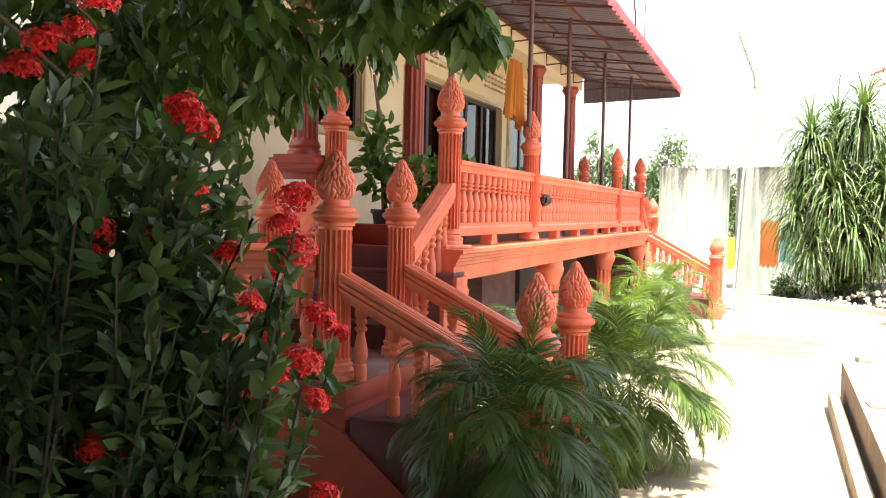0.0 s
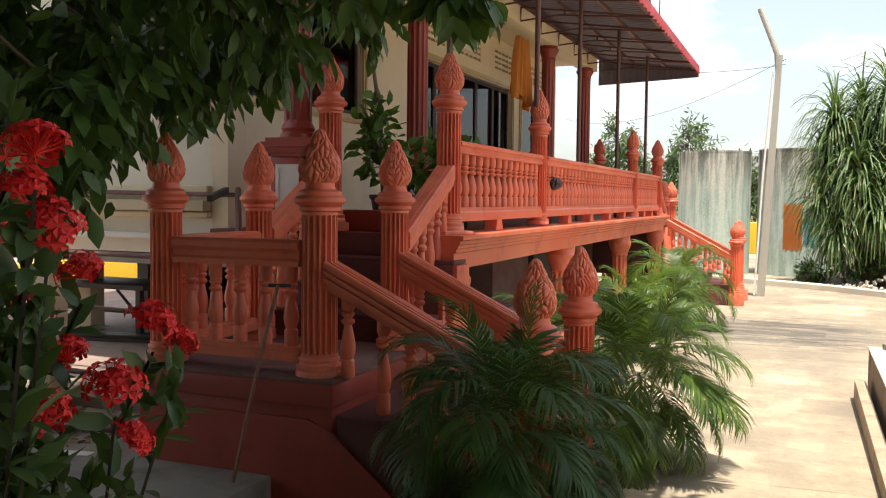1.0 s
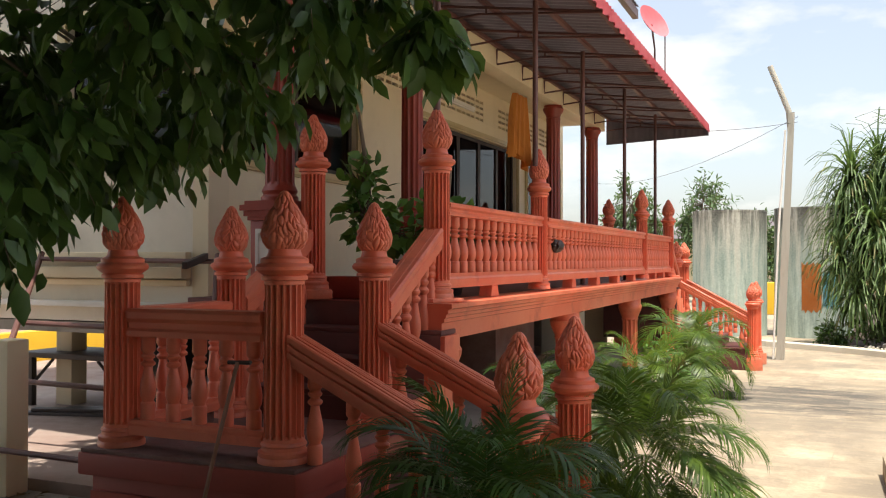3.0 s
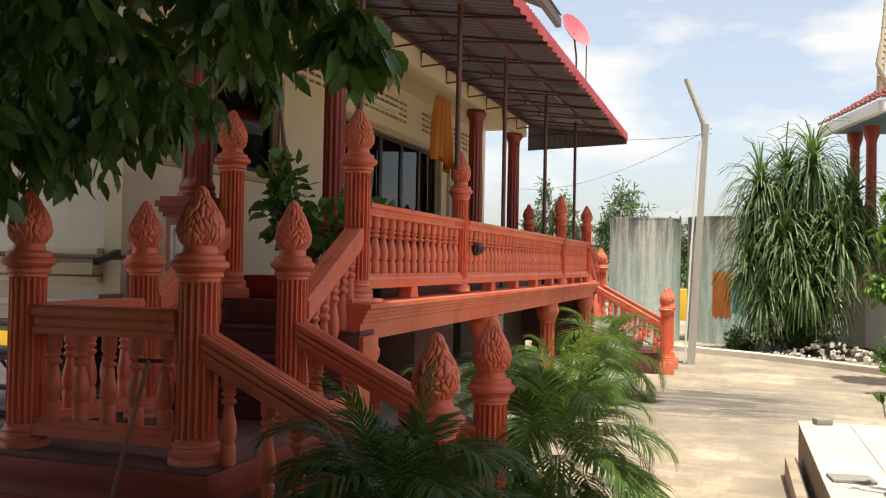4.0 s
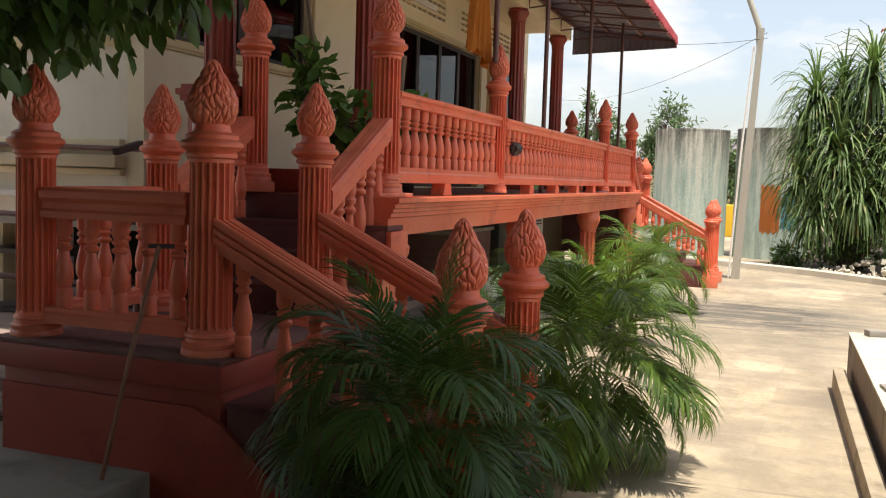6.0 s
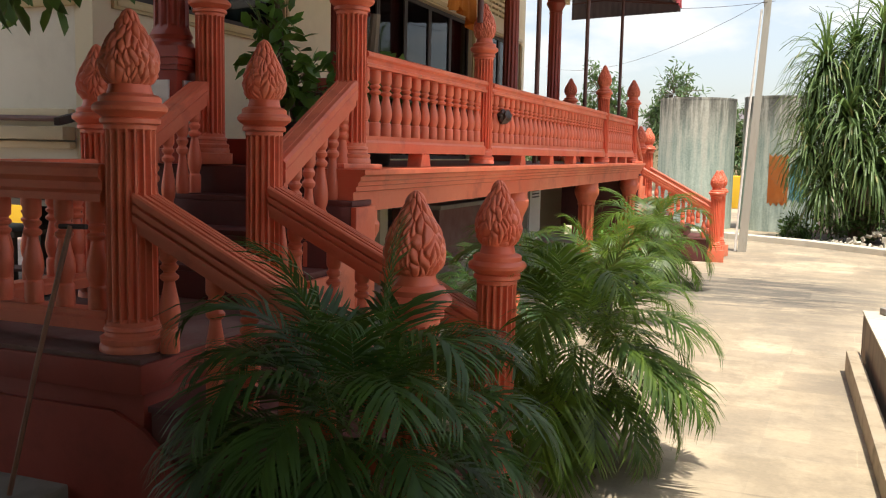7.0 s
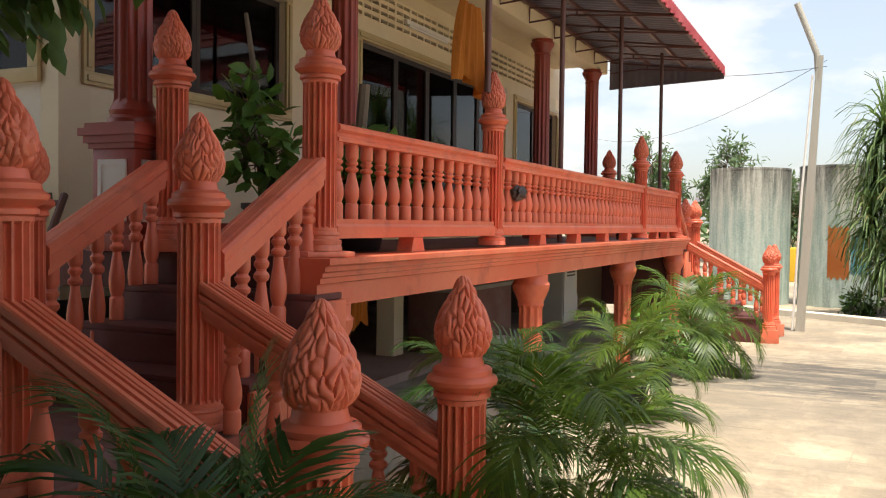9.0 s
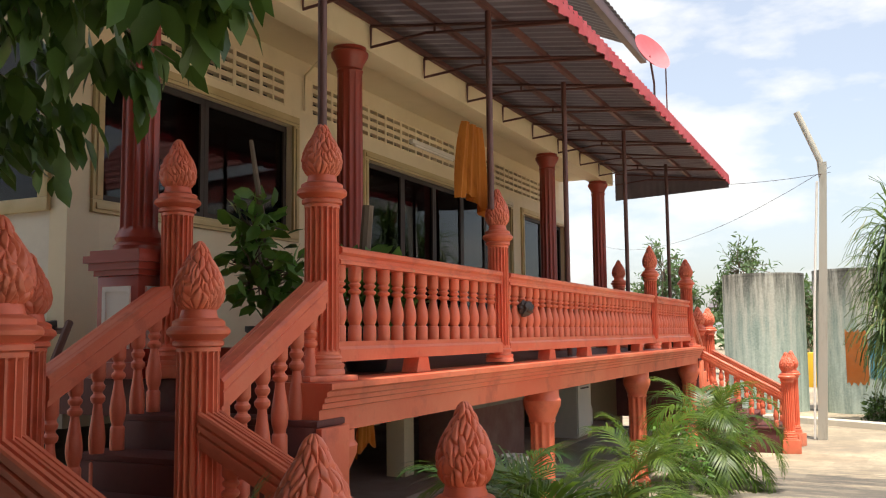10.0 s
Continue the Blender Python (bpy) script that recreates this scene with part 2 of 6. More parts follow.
def ground_material():
    m, t, b = material("concrete_yard", 0.85)
    n1 = noise_node(t, 0.55, 8, 0.62, (1.6, 0.55, 1))
    n2 = noise_node(t, 2.6, 8, 0.65, (1, 0.5, 1))
    n3 = noise_node(t, 40, 4)
    c = ramp(t, n1, (0.31, 0.265, 0.20), (0.55, 0.485, 0.38), 0.40, 0.64)
    c = mix(t, ramp(t, n2, (0, 0, 0), (0.8, 0.8, 0.8), 0.55, 0.70), c, (0.24, 0.215, 0.185))
    c = mix(t, ramp(t, noise_node(t, 0.9, 5, 0.6, (0.5, 1.6, 1)), (0, 0, 0), (0.7, 0.7, 0.7), 0.58, 0.66), c, (0.53, 0.48, 0.39))
    co = t.nodes.new("ShaderNodeTexCoord")
    mp = t.nodes.new("ShaderNodeMapping")
    mp.inputs["Rotation"].default_value = (0, 0, 0.06)
    t.links.new(co.outputs["Object"], mp.inputs[0])
    bay = t.nodes.new("ShaderNodeTexBrick")
    bay.inputs["Scale"].default_value = 1.0
    bay.inputs["Brick Width"].default_value, bay.inputs["Row Height"].default_value = 1.1, 0.62
    bay.inputs["Mortar Size"].default_value = 0.006
    bay.inputs["Color1"].default_value, bay.inputs["Color2"].default_value = (0, 0, 0, 1), (1, 1, 1, 1)
    bay.inputs["Mortar"].default_value = (0.4, 0.4, 0.4, 1)
    t.links.new(mp.outputs[0], bay.inputs["Vector"])
    c = mix(t, ramp(t, bay.outputs["Color"], (0, 0, 0), (0.9, 0.9, 0.9), 0.3, 1.0), c, (0.26, 0.222, 0.175))
    c = mix(t, ramp(t, bay.outputs["Fac"], (0, 0, 0), (0.35, 0.35, 0.35), 0.4, 0.6), c, (0.2, 0.18, 0.15))
    c = mix(t, ramp(t, noise_node(t, 0.35, 6, 0.6, (0.6, 1.0, 1)), (0, 0, 0), (0.85, 0.85, 0.85), 0.48, 0.57), c, (0.19, 0.17, 0.145))
    c = mix(t, ramp(t, noise_node(t, 1.7, 9, 0.7), (0, 0, 0), (0.55, 0.55, 0.55), 0.44, 0.60), c, (0.46, 0.39, 0.29))
    c = mix(t, ramp(t, noise_node(t, 4.5, 8, 0.7, (1, 0.6, 1)), (0, 0, 0), (0.5, 0.5, 0.5), 0.56, 0.66), c, (0.22, 0.19, 0.15))
    patch = t.nodes.new("ShaderNodeTexBrick")
    patch.inputs["Scale"].default_value = 1.0
    patch.inputs["Brick Width"].default_value, patch.inputs["Row Height"].default_value = 0.47, 0.31
    patch.inputs["Mortar Size"].default_value = 0.004
    patch.inputs["Color1"].default_value, patch.inputs["Color2"].default_value = (0, 0, 0, 1), (1, 1, 1, 1)
    patch.inputs["Mortar"].default_value = (0.5, 0.5, 0.5, 1)
    t.links.new(mp.outputs[0], patch.inputs["Vector"])
    c = mix(t, ramp(t, patch.outputs["Color"], (0, 0, 0), (0.42, 0.42, 0.42), 0.55, 0.85), c, (0.22, 0.195, 0.165))
    c = mix(t, ramp(t, noise_node(t, 1.15, 9, 0.68, (1.3, 0.8, 1)), (0, 0, 0), (0.62, 0.62, 0.62), 0.52, 0.62), c, (0.235, 0.20, 0.155))
    c = mix(t, 0.07, c, ramp(t, n3, (0.24, 0.21, 0.17), (0.60, 0.55, 0.46)))
    # broad grey patch over the middle of the yard, broken up by noise
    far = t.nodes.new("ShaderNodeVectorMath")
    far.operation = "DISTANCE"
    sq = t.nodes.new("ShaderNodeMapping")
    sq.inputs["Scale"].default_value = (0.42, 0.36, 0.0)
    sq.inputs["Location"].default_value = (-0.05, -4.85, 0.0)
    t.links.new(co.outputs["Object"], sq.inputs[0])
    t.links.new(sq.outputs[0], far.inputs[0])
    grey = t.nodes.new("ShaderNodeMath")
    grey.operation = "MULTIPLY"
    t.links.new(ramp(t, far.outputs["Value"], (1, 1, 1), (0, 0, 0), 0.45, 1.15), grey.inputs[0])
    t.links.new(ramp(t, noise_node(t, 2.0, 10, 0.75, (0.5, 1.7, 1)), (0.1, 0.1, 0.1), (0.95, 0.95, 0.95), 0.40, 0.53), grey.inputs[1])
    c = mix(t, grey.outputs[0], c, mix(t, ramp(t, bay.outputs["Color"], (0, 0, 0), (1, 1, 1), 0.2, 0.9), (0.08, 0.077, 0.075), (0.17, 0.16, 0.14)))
    # small blotches and scuffs
    c = mix(t, ramp(t, noise_node(t, 3.4, 10, 0.78, (0.8, 1.5, 1)), (0, 0, 0), (0.55, 0.55, 0.55), 0.50, 0.66), c, (0.21, 0.185, 0.15))
    c = mix(t, ramp(t, noise_node(t, 11.0, 8, 0.75), (0, 0, 0), (0.4, 0.4, 0.4), 0.55, 0.68), c, (0.25, 0.22, 0.18))
    # thin dark cracks and drag marks
    crack = noise_node(t, 1.3, 6, 0.6, (0.28, 3.2, 1))
    c = mix(t, ramp(t, crack, (0, 0, 0), (0.55, 0.55, 0.55), 0.64, 0.70), c, (0.14, 0.12, 0.10))
    c = mix(t, 1.0, c, (1.05, 0.98, 0.88), "MULTIPLY")
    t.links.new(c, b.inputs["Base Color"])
    bump(t, b, n3, 0.15, 0.004)
    return m


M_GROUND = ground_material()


def tank_material():
    m, t, b = material("stained_concrete", 0.85)
    streak = noise_node(t, 3.0, 7, 0.65, (2.2, 2.2, 0.22))
    fine = noise_node(t, 22, 5)
    c = ramp(t, streak, (0.24, 0.22, 0.17), (0.58, 0.57, 0.49), 0.36, 0.58)
    co = t.nodes.new("ShaderNodeTexCoord")
    sp = t.nodes.new("ShaderNodeSeparateXYZ")
    t.links.new(co.outputs["Object"], sp.inputs[0])
    wash = t.nodes.new("ShaderNodeMath")
    wash.operation = "MULTIPLY_ADD"
    wash.inputs[1].default_value = 6.0
    t.links.new(streak, wash.inputs[0])
    t.links.new(sp.outputs["Z"], wash.inputs[2])
    edge = t.nodes.new("ShaderNodeMapRange")
    edge.inputs["From Min"].default_value, edge.inputs["From Max"].default_value = 6.0, 4.4
    edge.inputs["To Max"].default_value = 0.72
    t.links.new(wash.outputs[0], edge.inputs["Value"])
    c = mix(t, edge.outputs[0], c, ramp(t, streak, (0.27, 0.40, 0.36), (0.50, 0.66, 0.60), 0.38, 0.6))
    hi = t.nodes.new("ShaderNodeMapRange")
    hi.inputs["From Min"].default_value, hi.inputs["From Max"].default_value = 2.2, 3.1
    t.links.new(sp.outputs["Z"], hi.inputs["Value"])
    mul = t.nodes.new("ShaderNodeMath")
    mul.operation = "MULTIPLY"
    t.links.new(hi.outputs[0], mul.inputs[0])
    t.links.new(ramp(t, streak, (1, 1, 1), (0, 0, 0), 0.4, 0.62), mul.inputs[1])
    c = mix(t, mul.outputs[0], c, (0.06, 0.055, 0.045))
    t.links.new(mix(t, 0.2, c, ramp(t, fine, (0.1, 0.1, 0.09), (0.5, 0.5, 0.45))), b.inputs["Base Color"])
    bump(t, b, fine, 0.5, 0.01)
    return m


M_TANK = tank_material()


# ---- builders ----
def thing(name, label, category, at=(0, 0, 0), group="", kind=""):
    ob = new(name)
    ob.empty_display_size = 0.1
    ob.location = at
    return tagged(ob, label, category, group, kind)


def mesh_of(name, bm, mat, smooth=True):
    me = bpy.data.meshes.new(name)
    bm.normal_update()
    bm.to_mesh(me)
    bm.free()
    me.materials.append(mat)
    if smooth:
        me.shade_smooth()
        me.set_sharp_from_angle(angle=radians(38))
    return me


def put(name, me, parent=None, m=None, label=""):
    ob = new(name, me)
    if parent is not None:
        ob.parent = parent
    if m is not None:
        ob.matrix_basis = m
    if label:
        ob["label"] = label
    return ob


def part(name, bm, mat, parent=None, label="", m=None, smooth=True):
    return put(name, mesh_of(name, bm, mat, smooth), parent, m, label)


def box(x0, x1, y0, y1, z0, z1, bevel=0.006, bm=None):
    own = bm is None
    bm = bm or bmesh.new()
    r = bmesh.ops.create_cube(bm, size=1, matrix=Matrix.LocRotScale(((x0 + x1) / 2, (y0 + y1) / 2, (z0 + z1) / 2), None, (x1 - x0, y1 - y0, z1 - z0)))
    if bevel and own:
        bmesh.ops.bevel(bm, geom=bm.edges[:], offset=bevel, segments=2, affect="EDGES", profile=0.6)
    return bm


def lathe(profile, segs=24, flutes=0, depth=0.0, span=(0, 0), bm=None):
    """Turns (radius, height) pairs round z; flutes are cut between the heights of span."""
    bm = bm or bmesh.new()
    rings = []
    for r, z in profile:
        ring = []
        for i in range(segs):
            a = 2 * math.pi * i / segs
            rr = r
            if flutes and span[0] < z < span[1]:
                x = abs((a * flutes / (2 * math.pi)) % 1.0 - 0.5) / 0.36
                rr = r * (1 - depth * max(0.0, 1 - x * x) ** 0.5)
            ring.append(bm.verts.new((rr * math.cos(a), rr * math.sin(a), z)))
        rings.append(ring)
    for a, b in zip(rings, rings[1:]):
        for i in range(segs):
            bm.faces.new((a[i], a[(i + 1) % segs], b[(i + 1) % segs], b[i]))
    bm.faces.new(rings[0][::-1])
    bm.faces.new(rings[-1])
    return bm


def sweep(outline, a, b, up=(0, 0, 1), bm=None):
    """A straight moulding with the given (across, height) outline from a to b; its ends stay plumb."""
    bm = bm or bmesh.new()
    a, b = Vector(a), Vector(b)
    along = (b - a).normalized()
    side = along.cross(Vector(up)).normalized()
    top = Vector(up)
    ends = [[bm.verts.new(p + side * u + top * v) for u, v in outline] for p in (a, b)]
    n = len(outline)
    for i in range(n):
        bm.faces.new((ends[0][i], ends[0][(i + 1) % n], ends[1][(i + 1) % n], ends[1][i]))
    bm.faces.new(ends[0][::-1])
    bm.faces.new(ends[1])
    bmesh.ops.recalc_face_normals(bm, faces=bm.faces[:])
    return bm


def tube(points, radius, segs=8, bm=None, taper=1.0):
    """A round bar through the points."""
    bm = bm or bmesh.new()
    pts = [Vector(p) for p in points]
    rings = []
    for i, p in enumerate(pts):
        d = (pts[min(i + 1, len(pts) - 1)] - pts[max(i - 1, 0)]).normalized()
        ref = Vector((0, 0, 1)) if abs(d.z) < 0.9 else Vector((1, 0, 0))
        u = d.cross(ref).normalized()
        v = d.cross(u)
        r = radius * (1 + (taper - 1) * i / max(1, len(pts) - 1))
        rings.append([bm.verts.new(p + (u * math.cos(k * 2 * math.pi / segs) + v * math.sin(k * 2 * math.pi / segs)) * r) for k in range(segs)])
    for a, b in zip(rings, rings[1:]):
        for k in range(segs):
            bm.faces.new((a[k], a[(k + 1) % segs], b[(k + 1) % segs], b[k]))
    bm.faces.new(rings[0][::-1])
    bm.faces.new(rings[-1])
    bmesh.ops.recalc_face_normals(bm, faces=bm.faces[:])
    return bm


def scatter(name, verts, faces, frames, mat, parent=None, label="", smooth=True):
    """One mesh of many copies of a small leaf. frames: (n, 4, 3): origin, across, along, out."""
    v, fr = np.array(verts, float), np.array(frames, float)
    n, k = len(fr), len(v)
    pts = fr[:, None, 0] + v[None, :, 0:1] * fr[:, None, 1] + v[None, :, 1:2] * fr[:, None, 2] + v[None, :, 2:3] * fr[:, None, 3]
    me = bpy.data.meshes.new(name)
    loops = np.concatenate([np.array(f) for f in faces])
    sizes = np.array([len(f) for f in faces])
    allloops = (loops[None] + (np.arange(n) * k)[:, None]).ravel()
    allsizes = np.tile(sizes, n)
    me.vertices.add(n * k)
    me.vertices.foreach_set("co", pts.ravel())
    me.loops.add(len(allloops))
    me.loops.foreach_set("vertex_index", allloops.astype(np.int32))
    me.polygons.add(len(allsizes))
    me.polygons.foreach_set("loop_start", np.concatenate([[0], np.cumsum(allsizes)[:-1]]).astype(np.int32))
    me.update(calc_edges=True)
    me.validate()
    me.materials.append(mat)
    if smooth:
        me.shade_smooth()
    ob = new(name, me)
    if parent is not None:
        ob.parent = parent
    if label:
        ob["label"] = label
    return ob


def unit(v):
    return v / np.maximum(np.linalg.norm(v, axis=-1, keepdims=True), 1e-9)


def leaf_frames(rng, origin, along, size, width=1.0):
    """Frames for leaves that grow along the given ways, each turned at random about its way."""
    along = unit(np.array(along, float))
    n = len(along)
    side = unit(np.cross(along, rng.normal(size=(n, 3)) * 0.6 + np.array([0, 0, 1.0])))
    out = np.cross(side, along)
    s = np.broadcast_to(np.array(size, float), (n,))[:, None]
    return np.stack([np.array(origin, float), side * s * width, along * s, out * s], 1)


OVAL = ([(0, 0, 0), (-0.16, 0.3, 0.05), (0.16, 0.3, 0.05), (0, 0.33, 0), (-0.15, 0.66, 0.02), (0.15, 0.66, 0.02), (0, 0.68, -0.03), (0, 1, -0.1)],
        [(0, 3, 1), (0, 2, 3), (1, 3, 6, 4), (3, 2, 5, 6), (4, 6, 7), (6, 5, 7)])
STRAP = ([(-0.03, 0, 0), (0.03, 0, 0), (-0.05, 0.35, 0.03), (0.05, 0.35, 0.03), (-0.035, 0.7, -0.04), (0.035, 0.7, -0.04), (0, 1, -0.2)],
         [(0, 1, 3, 2), (2, 3, 5, 4), (4, 5, 6)])


# ---- ground ----
def gz(y):
    return -0.05 if y < 6 else (-0.25 if y > 17 else -0.05 - 0.2 * (y - 6) / 11)


bm = bmesh.new()
gx, gy = [-600, -40, -12, 0, 12, 40, 600], [-400, -30, -4, 2, 6, 9, 13, 17, 24, 60, 900]
grid = [[bm.verts.new((x, y, gz(y))) for x in gx] for y in gy]
for r0, r1 in zip(grid, grid[1:]):
    for i in range(len(gx) - 1):
        bm.faces.new((r0[i], r0[i + 1], r1[i + 1], r1[i]))
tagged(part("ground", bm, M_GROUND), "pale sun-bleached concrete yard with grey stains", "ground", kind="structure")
tagged(part("pavement", box(-16, -2.08, -6, 16.5, -0.3, 0.12, 0.01), M_PAVE), "raised worn cement walkway under and beside the house", "pavement", kind="structure")


# ---- newel posts ----
def bud_mesh():
    """A lotus bud wrapped in flame-like petals."""
    bm = bmesh.new()
    nu, nv, height = 176, 84, 0.285
    outline = [(0.0, 0.066), (0.05, 0.082), (0.14, 0.098), (0.28, 0.105), (0.42, 0.099), (0.56, 0.083), (0.70, 0.060), (0.82, 0.042), (0.90, 0.032), (0.96, 0.022), (1.0, 0.008)]
    ts, rs = zip(*outline)
    rng = np.random.default_rng(6)
    # seeds of the petals, spread evenly over the surface
    share = np.cumsum(np.interp(np.linspace(0, 1, 200), ts, rs) + 0.012)
    n = 104
    st = np.interp((np.arange(n) + rng.uniform(0.1, 0.9, n)) / n * share[-1], share, np.linspace(-0.02, 1.02, 200))
    sa = 2.39996 * np.arange(n) + rng.uniform(-0.35, 0.35, n)
    lean = rng.uniform(-0.45, 0.45, n)
    rings = []
    az = 2 * math.pi * np.arange(nu) / nu
    for j in range(nv + 1):
        t = j / nv
        r = float(np.interp(t, ts, rs))
        bent = az + 0.06 * np.sin(t * 9.0 + 2 * az) + 0.03 * np.sin(t * 21.0 - 4 * az)
        up = (t - st[None, :]) * height
        side = ((bent[:, None] - sa[None, :] + math.pi) % (2 * math.pi) - math.pi) * max(r, 0.02) + lean[None, :] * up * 0.5
        gap = np.sort(np.sqrt(side ** 2 + (up * 0.40) ** 2), axis=1)
        dome = np.sqrt(np.clip((gap[:, 1] - gap[:, 0]) / 0.012, 0.0, 1.0))
        rr = r + (dome - 0.75) * 0.014 * min(1.0, (1 - t) * 5 + 0.2) * min(1.0, 0.25 + t * 9)
        rings.append([bm.verts.new((rr[i] * math.cos(az[i]), rr[i] * math.sin(az[i]), t * height)) for i in range(nu)])
    for p, q in zip(rings, rings[1:]):
        for i in range(nu):
            bm.faces.new((p[i], p[(i + 1) % nu], q[(i + 1) % nu], q[i]))
    bm.faces.new(rings[0][::-1])
    bm.faces.new(rings[-1])
    return mesh_of("bud", bm, M_CORAL)


BUD = bud_mesh()
POST_BASE = mesh_of("base", lathe([(0.118, 0), (0.118, 0.022), (0.112, 0.03), (0.116, 0.04), (0.116, 0.052), (0.100, 0.06), (0.098, 0.075), (0.104, 0.083), (0.1, 0.094), (0.09, 0.1)], 32), M_CORAL)
POST_SHAFT = mesh_of("shaft", lathe([(0.092, 0.095), (0.092, 0.115), (0.090, 0.125), (0.090, 0.2), (0.089, 0.5), (0.088, 0.8), (0.088, 0.83), (0.09, 0.84), (0.09, 0.86)], 198, 18, 0.26, (0.12, 0.835)), M_CORAL)
POST_CAP = mesh_of("capital", lathe([(0.090, 0.855), (0.104, 0.862), (0.104, 0.878), (0.096, 0.884), (0.112, 0.895), (0.128, 0.908), (0.130, 0.922), (0.122, 0.934), (0.108, 0.94), (0.108, 0.958), (0.098, 0.966), (0.080, 0.972), (0.074, 0.99), (0.072, 1.005), (0.066, 1.01)], 32), M_CORAL)


def newel(x, y, z, sx=1.0, sz=1.0, turn=0.0, plinth=0.0):
    p = thing("newel_post", "coral-painted fluted newel post with a lotus-bud finial", "post", group="newel posts")
    for nm, me, dz in (("base", POST_BASE, 0), ("shaft", POST_SHAFT, 0), ("capital", POST_CAP, 0), ("bud", BUD, 1.0)):
        put(nm, me, p, Matrix.Translation((0, 0, dz)))
    if plinth:
        part("plinth", box(-0.135, 0.135, -0.135, 0.135, -plinth, -0.001, 0.008), M_CORAL, p)
    p.matrix_basis = pose(x, y, z, 0, 0, turn) @ Matrix.Diagonal((sx, sx, sz, 1))
    return p


# ---- balustrades ----
def baluster_mesh(h, r=0.034):
    """A turned vase baluster with plain round ends and a double ring under its head."""
    prof = [(0.98, 0.0), (1.0, 0.01), (1.0, 0.19), (0.92, 0.205), (0.78, 0.215), (0.80, 0.235), (1.0, 0.275), (1.10, 0.33), (1.10, 0.38), (0.98, 0.45), (0.74, 0.54), (0.60, 0.60), (0.58, 0.625), (0.86, 0.64), (0.98, 0.655), (0.98, 0.675), (0.80, 0.69), (0.62, 0.70), (0.62, 0.715), (0.84, 0.73), (0.94, 0.745), (0.94, 0.762), (0.74, 0.775), (0.70, 0.79), (0.94, 0.815), (0.98, 0.83), (0.98, 1.0)]
    bm = lathe([(r * k, t * h) for k, t in prof], 20)
    return mesh_of("baluster", bm, M_CORAL)


RAIL_TOP = [(-0.062, 0), (-0.062, 0.018), (-0.050, 0.026), (-0.050, 0.045), (-0.070, 0.058), (-0.070, 0.078), (-0.058, 0.088), (0.058, 0.088), (0.070, 0.078), (0.070, 0.058), (0.050, 0.045), (0.050, 0.026), (0.062, 0.018), (0.062, 0)]
RAIL_LOW = [(-0.058, 0), (-0.058, 0.06), (-0.046, 0.075), (-0.046, 0.1), (0.046, 0.1), (0.046, 0.075), (0.058, 0.06), (0.058, 0)]
LAND_LOW = [(-0.055, 0), (-0.055, 0.045), (-0.044, 0.055), (-0.044, 0.075), (0.044, 0.075), (0.044, 0.055), (0.055, 0.045), (0.055, 0)]
HAND = [(-0.058, 0), (-0.058, 0.032), (-0.07, 0.036), (-0.07, 0.06), (-0.056, 0.063), (-0.056, 0.073), (-0.07, 0.076), (-0.07, 0.096), (-0.056, 0.099), (-0.056, 0.108), (-0.07, 0.111), (-0.07, 0.136), (-0.064, 0.144), (-0.048, 0.144), (-0.046, 0.131), (-0.037, 0.131), (-0.035, 0.147), (-0.017, 0.147), (-0.015, 0.133), (-0.007, 0.133), (-0.005, 0.149), (0.005, 0.149), (0.007, 0.133), (0.015, 0.133), (0.017, 0.147), (0.035, 0.147), (0.037, 0.131), (0.046, 0.131), (0.048, 0.144), (0.064, 0.144), (0.07, 0.136), (0.07, 0.111), (0.056, 0.108), (0.056, 0.099), (0.07, 0.096), (0.07, 0.076), (0.056, 0.073), (0.056, 0.063), (0.07, 0.06), (0.07, 0.036), (0.058, 0.032), (0.058, 0)]
HAND_PLAIN = [(-0.064, 0), (-0.064, 0.028), (-0.074, 0.034), (-0.074, 0.085), (-0.069, 0.09), (-0.074, 0.095), (-0.074, 0.125), (-0.060, 0.14), (-0.035, 0.142), (-0.032, 0.138), (-0.028, 0.142), (0.028, 0.142), (0.032, 0.138), (0.035, 0.142), (0.060, 0.14), (0.074, 0.125), (0.074, 0.095), (0.069, 0.09), (0.074, 0.085), (0.074, 0.034), (0.064, 0.028), (0.064, 0)]
BAL_UP, BAL_LAND = baluster_mesh(0.392, 0.036), baluster_mesh(0.43, 0.037)
BAL_STEP = baluster_mesh(0.47, 0.036)


def scaled(outline, k):
    return [(u * k[0], v * k[1]) for u, v in outline]


